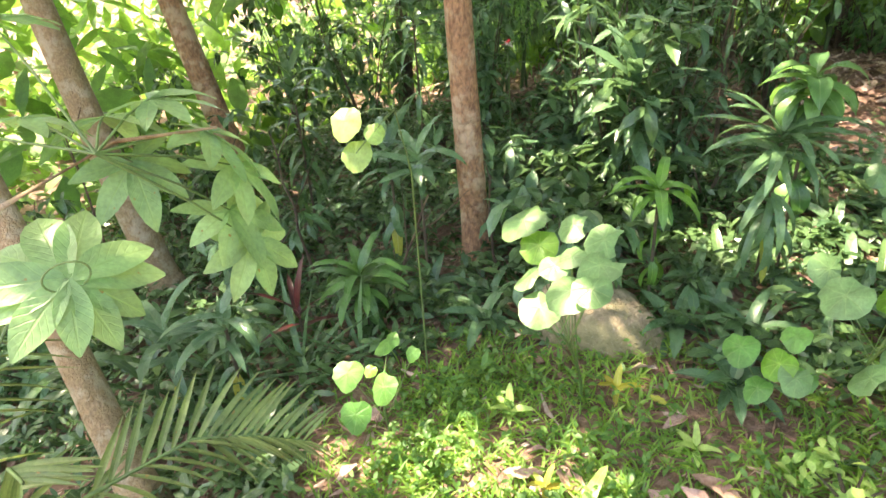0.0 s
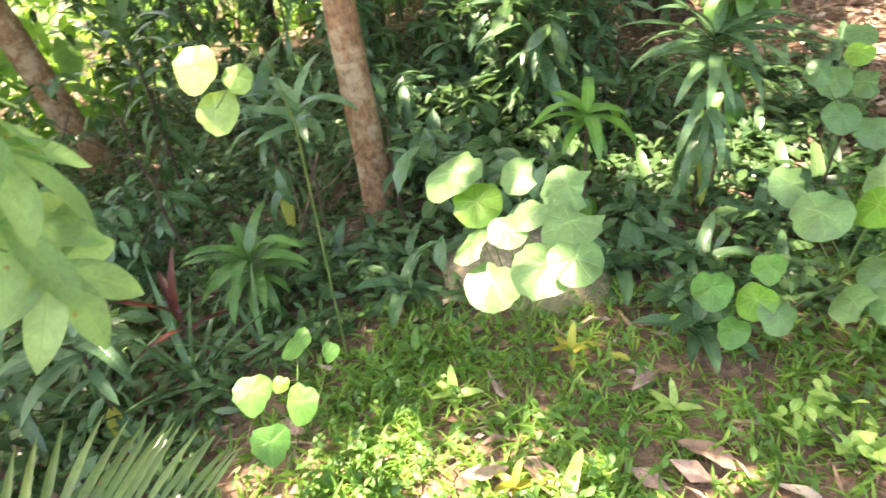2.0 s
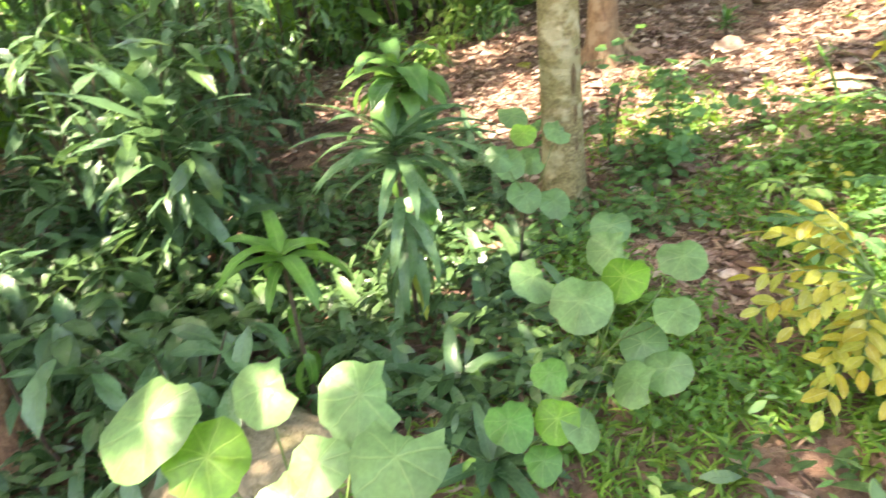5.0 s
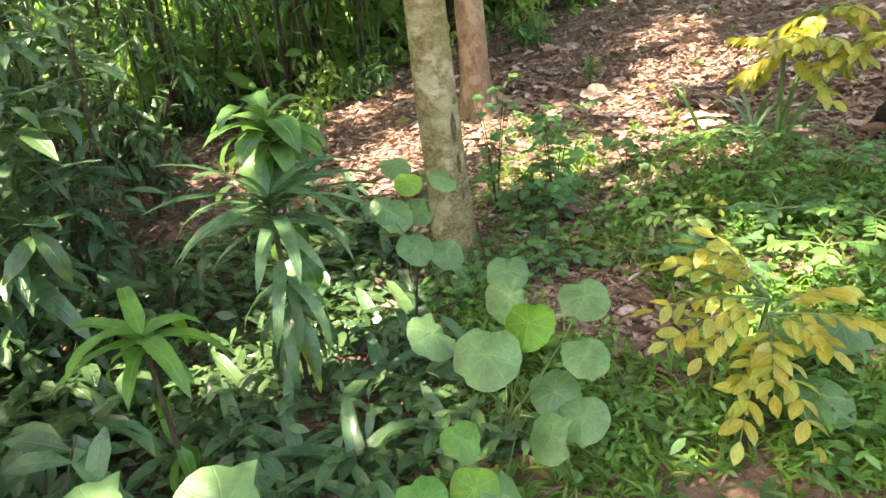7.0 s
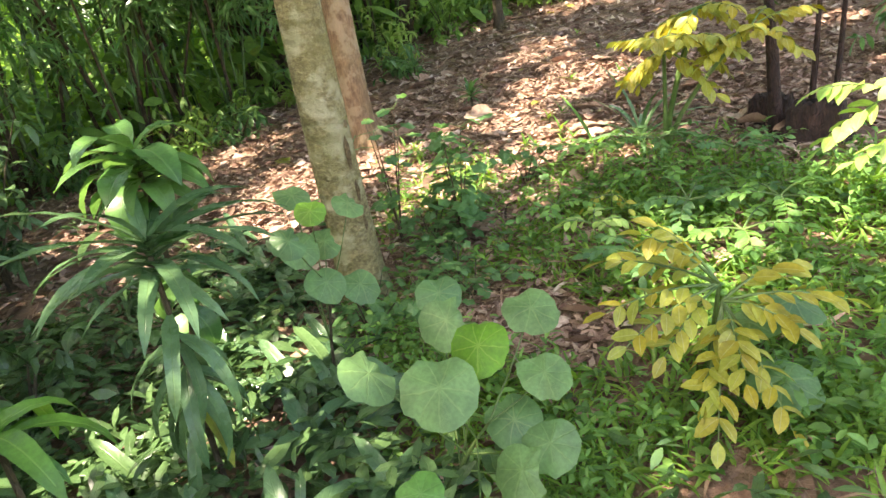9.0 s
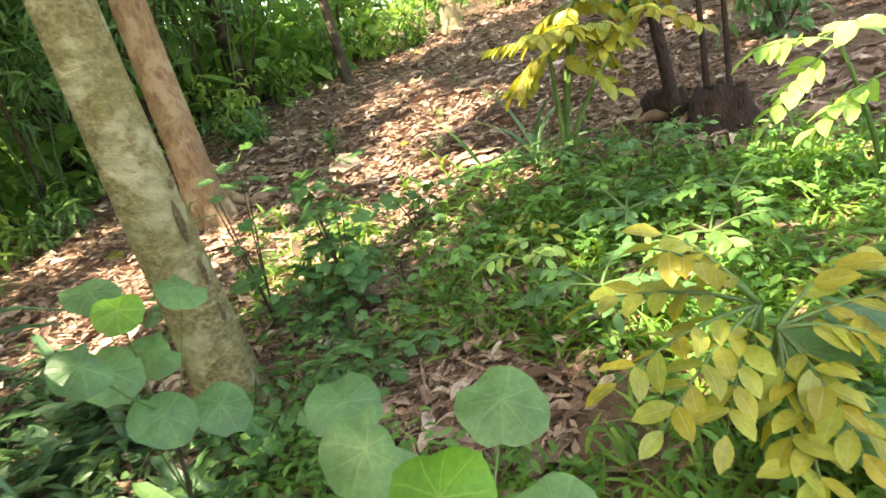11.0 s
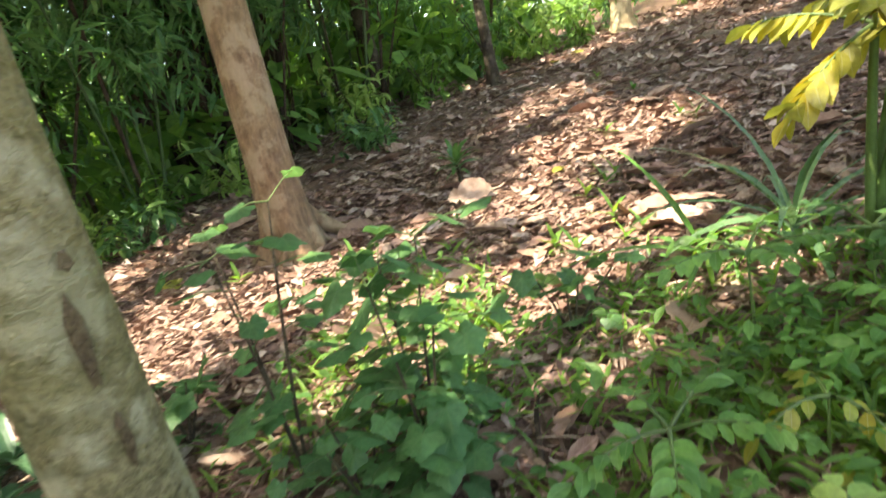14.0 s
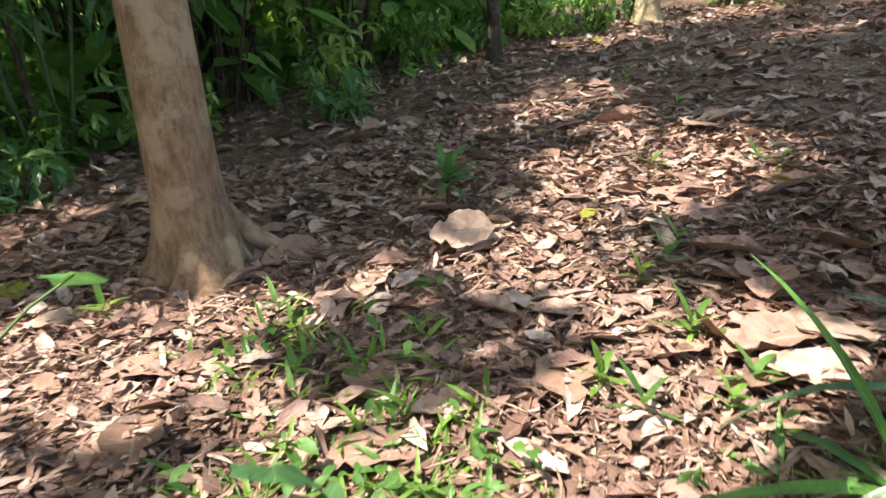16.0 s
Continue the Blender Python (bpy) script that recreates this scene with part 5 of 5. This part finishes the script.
lobed_bush(3.05, 4.55, 0.25, 44, 0.042, "low leafy weed at the foot of the tree", 248, 0.28)
lobed_bush(3.78, 4.78, 0.2, 28, 0.036, "low leafy weed at the foot of the tree", 249, 0.25)
lobed_bush(0.95, 4.25, 0.3, 18, 0.06, "low weed with pale lobed leaves", 250, 0.25)
strap_plant("seedling", 5.68, 6.42, 0.16, 22, 0.18, 0.05, LUSH, "small green seedling on dry leaves", 251, 0.8, 0.9, 0.08, "seedling")
strap_plant("seedling", 6.78, 8.55, 0.15, 14, 0.34, 0.045, BAMBOO_LEAF, "young bamboo shoot with drooping leaves", 252, 1.0, 0.9, 0.1, "seedling")
strap_plant("seedling", 6.6, 6.0, 0.0, 7, 0.12, 0.02, GRASS, "small green weed on dry leaves", 253, 0.8, 0.9, 0.0, "seedling")
strap_plant("seedling", 5.9, 5.5, 0.0, 7, 0.12, 0.02, GRASS, "small green weed on dry leaves", 254, 0.8, 0.9, 0.0, "seedling")


# ---------------------------------------------------------------- rock
def build_rock():
    bm = bmesh.new()
    bmesh.ops.create_icosphere(bm, subdivisions=4, radius=1.0)
    for v in bm.verts:
        p = v.co
        k = 1 + 0.22 * noise.noise(p * 1.3 + Vector((2, 0, 0))) + 0.08 * noise.noise(p * 3.7) + 0.03 * noise.noise(p * 9)
        v.co = Vector((p.x * 0.43 * k, p.y * 0.26 * k, max(-0.1, p.z * 0.25 * k)))
        if v.co.z > 0.19:
            v.co.z = 0.19 + (v.co.z - 0.19) * 0.3
    me = bpy.data.meshes.new("rock")
    bm.to_mesh(me)
    bm.free()
    for f in me.polygons:
        f.use_smooth = True
    me.materials.append(ROCK)
    ob = new("rock", me)
    ob.matrix_world = pose(1.29, 3.56, gz(1.29, 3.56) + 0.03, 4, 6, -8)
    tagged(ob, "brown mossy boulder half sunk in grass", "rock")


build_rock()


# ---------------------------------------------------------------- growth beside the start of the walk
def palmate(ob, centre, count, length, width, yaw, tilt, material, seed, span=6.0):
    r = np.random.default_rng(seed)
    kinds = [leaf_mesh("leaflet", material, length, width, "ellipse", droop=d, fold=0.1, wave=0.03, seg=7, seed=seed + i) for i, d in enumerate((0.35, 0.6))]
    frame_turn = Matrix.Translation(centre) @ turn(yaw, tilt, 0)
    for k in range(count):
        a = (k / (count - 1) - 0.5) * span
        part("leaflet", kinds[k % 2], ob, frame_turn @ turn(a + r.normal(0, 0.06), r.normal(-0.12, 0.08), r.normal(0, 0.1)) @ Matrix.Scale((1 - 0.25 * abs(k / (count - 1) - 0.5) * 2) * r.uniform(0.92, 1.05), 4))


def build_near_growth():
    # a climbing vine on a leaning stick, with fans of leaflets
    x, y = 0.50, 0.85
    z = gz(x, y)
    vine = thing("climbing_vine", x, y, z, "woody vine with fans of broad pale green leaflets", "vine")

    def here(px, py, pz):
        return Vector((px - x, py - y, pz - z))
    FAN = (0.85, 1.14, 1.85)
    pts = [Vector((0, 0, -0.04)), Vector((0.03, 0.03, 0.8)), here(0.62, 0.98, 1.80), here(0.66, 1.15, 1.96), here(0.74, 1.40, 2.03), here(0.82, 1.62, 2.0)]
    part("stem", tube_mesh("stem", BARK_BROWN, pts, [0.014, 0.012, 0.009, 0.007, 0.005, 0.003], 8, 0.05, 2), vine)
    palmate(vine, here(*FAN), 11, 0.22, 0.096, 1.125, 0.62, PALMATE, 301, 5.8)
    part("stalk", tube_mesh("stalk", STEM, [here(0.62, 0.98, 1.80), here(0.5 * (0.62 + FAN[0]), 0.5 * (0.98 + FAN[1]), 0.5 * (1.80 + FAN[2]) + 0.02), here(*FAN)], [0.004, 0.003, 0.003], 6), vine)
    for k, (px, py, pz, yw, tl) in enumerate(((0.50, 1.37, 2.29, 1.3, 0.0), (0.46, 1.22, 2.07, 1.5, -0.2), (0.55, 1.33, 2.09, 0.4, -0.2), (0.64, 1.46, 2.06, 0.6, -0.2), (0.70, 1.55, 2.08, -0.2, 0.0), (0.79, 1.61, 1.99, -0.8, -0.5),
                                              (0.84, 1.63, 1.90, -1.2, -0.7), (0.84, 1.58, 1.80, -1.6, -0.8), (0.88, 1.59, 1.72, -1.8, -1.1), (0.68, 1.47, 1.95, -2.2, -0.6))):
        palmate(vine, here(px, py, pz), 7, 0.18, 0.066, yw, tl, PALMATE, 310 + k, 4.4)
        part("stalk", tube_mesh("stalk", STEM, [here(0.74, 1.35, 2.02), here(px, py, pz).lerp(here(0.74, 1.35, 2.05), 0.4), here(px, py, pz)], [0.004, 0.003, 0.002], 5), vine)
    ring = [here(FAN[0] + 0.042 * math.cos(a) * 0.45 + 0.012, FAN[1] + 0.042 * math.cos(a) * 0.9 - 0.008, FAN[2] + 0.012 + 0.03 * math.sin(a)) for a in np.linspace(0, 6.28, 19)]
    part("tendril", tube_mesh("tendril", STEM, ring, [0.0022] * 19, 5), vine, label="yellow-green curled tendril")

    # a hanging shoot with three heart leaves
    x, y = 0.50, 3.00
    z = gz(x, y)
    shoot = thing("climbing_shoot", x, y, z, "thin shoot with three pale hanging leaves", "vine")
    tip = Vector((0.70 - x, 2.62 - y, 1.74 - z))
    part("stem", tube_mesh("stem", STEM, [(0, 0, -0.03), (0.03, -0.03, 0.7), (0.14, -0.2, 1.3), tip], [0.006, 0.005, 0.004, 0.002], 6), shoot)
    hanging = [round_leaf_mesh("leaf", PALE, 1.0, 40 + i, 0.2, 0.2, 0, 0.2) for i in range(3)]
    for k, (px, py, pz, s) in enumerate(((0.54, 2.50, 1.72, 0.072), (0.59, 2.48, 1.60, 0.064), (0.66, 2.52, 1.68, 0.042))):
        c = Vector((px - x, py - y, pz - z))
        part("stalk", tube_mesh("stalk", STEM, [tip, tip.lerp(c, 0.5) + Vector((0.02, 0, 0.03)), c], [0.002, 0.002, 0.0015], 4), shoot)
        part("leaf", hanging[k], shoot, Matrix.Translation(c) @ turn(3.3 + 0.3 * k, -0.95, 0.2) @ Matrix.Scale(s, 4))

    # a palm whose frond reaches over the grass
    x, y = -0.35, 1.05
    z = gz(x, y)
    palm = thing("young_palm", x, y, z, "young palm with long stiff feathered fronds", "palm")
    r = np.random.default_rng(9)

    def frond(pts, count, length, seed, up=0.5):
        rib = part("rib", tube_mesh("rib", STEM, pts, [0.011, 0.009, 0.007, 0.005, 0.003][:len(pts)], 6), palm)
        leaf = [leaf_mesh("leaflet", FROND, length, 0.026, "blade", droop=d, fold=0.35, seg=5, seed=seed) for d in (0.15, 0.4)]
        for k in range(count):
            q = 0.12 + 0.88 * k / count
            j = min(len(pts) - 2, int(q * (len(pts) - 1)))
            f = q * (len(pts) - 1) - j
            p = Vector(pts[j]).lerp(Vector(pts[j + 1]), f)
            way = Vector(pts[j + 1]) - Vector(pts[j])
            yaw = math.atan2(-way.x, way.y)
            for side in (-1, 1):
                m = Matrix.Translation(p) @ turn(yaw + side * (1.0 - 0.5 * q), up + r.normal(0, 0.08) - 0.5 * (side < 0), 0.4 * side)
                part("leaflet", leaf[k % 2], rib, m @ Matrix.Scale((0.55 + 0.9 * math.sin(math.pi * (0.18 + 0.75 * q))) * 0.75, 4))

    def local(*p):
        return Vector((p[0] - x, p[1] - y, p[2] - z))
    frond([Vector((0, 0, 0.0)), local(0.12, 1.30, 0.72), local(0.29, 1.64, 0.75), local(0.45, 1.78, 0.70), local(0.63, 1.89, 0.64)], 24, 0.30, 1, 0.45)
    frond([Vector((0, 0, 0.0)), local(-0.2, 1.2, 0.7), local(0.1, 1.15, 1.0), local(0.3, 1.1, 1.08)], 18, 0.3, 2, 0.1)
    frond([Vector((0, 0, 0.0)), local(-0.55, 1.3, 0.8), local(-0.6, 1.6, 1.05), local(-0.5, 1.9, 1.1)], 18, 0.3, 3, 0.2)


build_near_growth()

# sword-leaved tufts, ribbed leaves and a red-leaved plant at the dark edge of the grass
strap_plant("sword_leaf_tuft", -0.22, 2.78, 0.0, 18, 0.62, 0.035, STRAP, "tuft of stiff dark sword-shaped leaves", 321, 0.25, 1.05, 0.0, "tuft", kind_of="blade")
strap_plant("sword_leaf_tuft", -0.60, 2.55, 0.0, 16, 0.6, 0.035, STRAP, "tuft of stiff dark sword-shaped leaves", 322, 0.3, 1.05, 0.0, "tuft", kind_of="blade")
strap_plant("sword_leaf_tuft", 0.05, 3.00, 0.0, 12, 0.5, 0.03, STRAP, "tuft of stiff dark sword-shaped leaves", 323, 0.25, 1.1, 0.0, "tuft", kind_of="blade")
strap_plant("ribbed_leaf_plant", -0.75, 2.35, 0.45, 12, 0.4, 0.1, ROSETTE, "plant with hanging ribbed dark green leaves", 324, 1.2, 0.6, 0.25, low_leaves=3, yellow=1)
strap_plant("ribbed_leaf_plant", -0.38, 2.45, 0.55, 10, 0.36, 0.09, ROSETTE, "plant with hanging ribbed dark green leaves", 325, 1.2, 0.6, 0.25, low_leaves=3, yellow=1)
strap_plant("ribbed_leaf_plant", -1.05, 2.0, 0.5, 12, 0.42, 0.1, UNDER, "plant with hanging ribbed dark green leaves", 326, 1.2, 0.6, 0.25, low_leaves=3)
strap_plant("red_leaf_plant", -0.33, 2.95, 0.30, 7, 0.34, 0.06, DEEP_RED, "plant with upright dark red leaves", 327, 0.5, 1.2, 0.2)


def thin_sapling(x, y, height, lean, label, seed, twigs=4):
    r = np.random.default_rng(seed)
    z = gz(x, y)
    ob = thing("sapling", x, y, z, label, "sapling", "thin saplings")
    pts = [Vector((lean[0] * q, lean[1] * q, -0.03 + height * q)) + Vector((r.normal(0, 0.01), r.normal(0, 0.01), 0)) for q in np.linspace(0, 1, 8)]
    part("stem", tube_mesh("stem", CULM_DRY, pts, [0.013 - 0.0012 * i for i in range(8)], 7, 0.05, seed), ob)
    for k in range(twigs):
        p = pts[3 + k % 4]
        a = r.uniform(0, 6.28)
        part("twig", tube_mesh("twig", CULM_DRY, [p, p + Vector((math.cos(a) * 0.15, math.sin(a) * 0.15, 0.1)), p + Vector((math.cos(a) * 0.35, math.sin(a) * 0.35, 0.3))], [0.005, 0.004, 0.002], 5), ob)
    return ob


thin_sapling(0.50, 4.05, 0.9, (-0.1, 0.05), "bare reddish sapling leaning by the trunk", 331, 0)
thin_sapling(1.62, 5.95, 2.6, (-0.05, 0.1), "thin brown sapling in the undergrowth", 332)
thin_sapling(2.1, 9.0, 3.0, (0.15, 0.0), "thin brown sapling in the undergrowth", 333)
thin_sapling(3.55, 9.3, 3.4, (-0.3, 0.1), "thin green-brown sapling by the bamboo", 334)
thin_sapling(-0.7, 3.6, 1.2, (-0.4, 0.2), "thin bent brown twig in the undergrowth", 335)
thin_sapling(-0.1, 3.5, 0.9, (0.35, 0.1), "thin bent brown twig in the undergrowth", 336)
thin_sapling(-1.9, 2.9, 1.6, (-0.5, 0.3), "thin dark sapling in the undergrowth", 337)


def fallen_stick(x, y, yaw, length, rad, label, seed, lift=0.02):
    b = Bag()
    r = np.random.default_rng(seed)
    pts = []
    for q in np.linspace(0, 1, 7):
        px, py = x + math.cos(yaw) * length * (q - 0.5), y + math.sin(yaw) * length * (q - 0.5) + 0.03 * math.sin(q * 5 + seed)
        pts.append((px, py, gz(px, py) + lift + rad * 0.5))
    tube(b, pts, [rad * (1 - 0.5 * q) for q in np.linspace(0, 1, 7)], 6, 0.08, seed)
    tagged(new("stick", b.mesh("stick", CULM_DRY)), label, "stick")


for k, (x, y, yaw, ln, rad) in enumerate(((5.6, 6.9, 0.4, 0.6, 0.008), (4.3, 6.6, 2.6, 0.5, 0.008), (7.3, 7.3, 0.2, 0.8, 0.01), (6.4, 5.2, 0.7, 0.7, 0.01), (4.2, 4.65, 0.5, 0.4, 0.009), (9.6, 9.4, 2.4, 0.9, 0.02), (3.5, 6.9, 1.2, 0.7, 0.01), (8.2, 8.4, 2.8, 0.7, 0.009), (1.15, 3.42, 0.3, 0.5, 0.006), (0.75, 3.15, 0.9, 0.6, 0.006))):
    fallen_stick(x, y, yaw, ln, rad, "thin dry stick lying on fallen leaves", 340 + k)

big_dry_leaf(5.46, 6.12, 0.9, 0.24, 2, 0.09, -0.8, "upturned pale dry leaf in front of the seedling")
big_dry_leaf(5.05, 5.33, 2.2, 0.27, 0)
big_dry_leaf(7.30, 6.05, 1.2, 0.42, 1)
big_dry_leaf(5.45, 5.00, 1.0, 0.28, 2, 0.05)
big_dry_leaf(5.60, 4.92, 2.4, 0.30, 1, 0.05)
big_dry_leaf(5.95, 5.35, 0.2, 0.30, 3)
big_dry_leaf(4.75, 5.75, 2.9, 0.26, 0)
big_dry_leaf(5.2, 5.75, 0.1, 0.24, 3)
big_dry_leaf(4.55, 5.5, 1.1, 0.25, 0)
big_dry_leaf(6.1, 6.1, 2.6, 0.28, 1)
big_dry_leaf(3.55, 3.62, 0.2, 0.20, 2, 0.03, 0.5, "pale dry leaf standing in the grass")
big_dry_leaf(1.50, 2.42, 0.5, 0.18, 2, 0.04, 0.4, "greyish dry leaf lying in the grass")
big_dry_leaf(1.30, 2.40, 2.0, 0.17, 1, 0.04, 0.2, "greyish dry leaf lying in the grass")
big_dry_leaf(2.05, 2.55, 1.0, 0.2, 2, 0.04, 0.4, "brown dry leaf lying in the grass")
big_dry_leaf(4.20, 4.55, 1.7, 0.16, 2, 0.06, 0.5, "dark reddish curled dry leaf among grass")

# a ginger flower in the undergrowth
def ginger(x, y, h):
    z = gz(x, y)
    ob = thing("flower", x, y, z, "white and red flower head on a thin stem", "flower")
    part("stem", tube_mesh("stem", STEM, [(0, 0, -0.03), (0.01, 0.01, h * 0.5), (0, 0, h)], [0.008, 0.006, 0.004], 6), ob)
    white = leaf_mesh("petal", PETAL, 0.07, 0.035, "ellipse", droop=0.6, seg=4)
    red = leaf_mesh("petal", PETAL_RED, 0.06, 0.035, "ellipse", droop=0.5, seg=4)
    for k in range(9):
        part("petal", red if k % 3 == 0 else white, ob, Matrix.Translation((0, 0, h)) @ turn(k * 2.4, 0.9 - 0.15 * k, 0))


ginger(-0.15, 5.9, 1.25)


# ---------------------------------------------------------------- small weeds on the litter and in the lawn
weeds = np.random.default_rng(77)
for k, (x, y) in enumerate(((4.79, 6.34), (4.74, 6.15), (5.77, 5.47), (5.59, 5.46), (6.79, 5.50), (5.06, 5.25), (5.02, 5.11), (5.40, 5.19), (5.26, 4.97), (5.14, 4.97), (6.82, 5.62), (4.62, 5.95), (7.6, 6.4), (8.3, 7.2), (5.0, 7.4), (4.4, 6.9))):
    strap_plant("weed", x, y, 0.0, int(weeds.integers(5, 9)), weeds.uniform(0.07, 0.13), weeds.uniform(0.022, 0.034), (WEED, GRASS)[k % 2], "small green weed sprouting from dry litter", 400 + k, 0.6, 0.95, 0.0, "weed", "litter weeds")
for k, (x, y) in enumerate(((1.10, 2.75), (1.55, 3.02), (0.85, 3.0), (1.95, 2.75), (1.42, 2.35))):
    strap_plant("weed", x, y, 0.0, 6, 0.12, 0.05, (PALE, YELLOW, WEED)[k % 3], "small pale weed in the lawn", 430 + k, 0.6, 0.9, 0.0, "weed", "lawn weeds")
strap_plant("weed", 1.60, 2.30, 0.05, 3, 0.22, 0.07, PALE, "pale folded leaf shoot in the lawn", 440, 0.9, 0.6, 0.0, "weed", "lawn weeds")
big_dry_leaf(4.35, 6.35, 0.9, 0.26, 0)
big_dry_leaf(4.2, 6.05, 2.6, 0.24, 2)
big_dry_leaf(4.55, 6.2, 4.0, 0.2, 1)
big_dry_leaf(5.75, 5.15, 1.9, 0.26, 2, 0.05)
big_dry_leaf(5.3, 5.55, 3.6, 0.2, 0)
big_dry_leaf(6.2, 5.6, 5.0, 0.24, 1)
big_dry_leaf(3.75, 4.35, 0.7, 0.22, 0, 0.03, 0.1, "brown dry leaf on the trodden strip")
big_dry_leaf(3.60, 4.50, 2.1, 0.2, 1, 0.03, 0.1, "brown dry leaf on the trodden strip")
big_dry_leaf(3.25, 3.45, 1.5, 0.2, 0, 0.03, 0.1, "brown dry leaf on the trodden strip")
big_dry_leaf(3.05, 3.20, 0.3, 0.18, 1, 0.03, 0.1, "brown dry leaf on the trodden strip")
for k, (x, y, n) in enumerate(((3.52, 4.28, 40), (3.2, 4.72, 32), (3.62, 4.5, 32))):
    lobed_bush(x, y, 0.2, n, 0.036, "low leafy weed at the foot of the tree", 450 + k, 0.28)
for k, (x, y, yaw, kind, roll) in enumerate(((5.62, 3.85, 0.4, 2, 0.6), (5.88, 3.86, 2.2, 5, -0.5), (5.58, 3.62, 4.1, 3, 0.8), (5.9, 3.6, 1.0, 4, 0.4), (5.70, 3.98, 5.2, 2, -0.3))):
    big_dry_leaf(x, y, yaw, 0.2, kind, 0.08, roll, "dark curled dry leaf against the rotten stump")

# a few leaves that fell while still yellow
FRESH_KINDS = [crumpled_leaf("fallen_leaf", YELLOW, w, d, f, 20 + i) for i, (w, d, f) in enumerate(((0.5, 0.05, 0.25), (0.42, -0.04, 0.35)))]
fresh = np.random.default_rng(93)
for k, (x, y, size) in enumerate(((4.22, 7.46, 0.24), (4.05, 4.40, 0.10), (4.28, 3.95, 0.12), (3.9, 4.5, 0.09), (5.95, 5.9, 0.12), (6.6, 5.4, 0.14), (6.9, 6.9, 0.12), (4.1, 4.2, 0.09), (7.8, 7.9, 0.14), (1.75, 3.0, 0.09), (9.9, 8.9, 0.2), (10.1, 8.7, 0.2))):
    ob = new("fallen_leaf", FRESH_KINDS[k % 2])
    ob.matrix_world = Matrix.Translation((x, y, gz(x, y) + 0.04)) @ turn(fresh.uniform(0, 6.28), 0.08, fresh.normal(0, 0.2)) @ Matrix.Scale(size, 4)
    tagged(ob, "yellow-green fallen leaf lying on the ground", "fallen leaf", "fallen leaves")
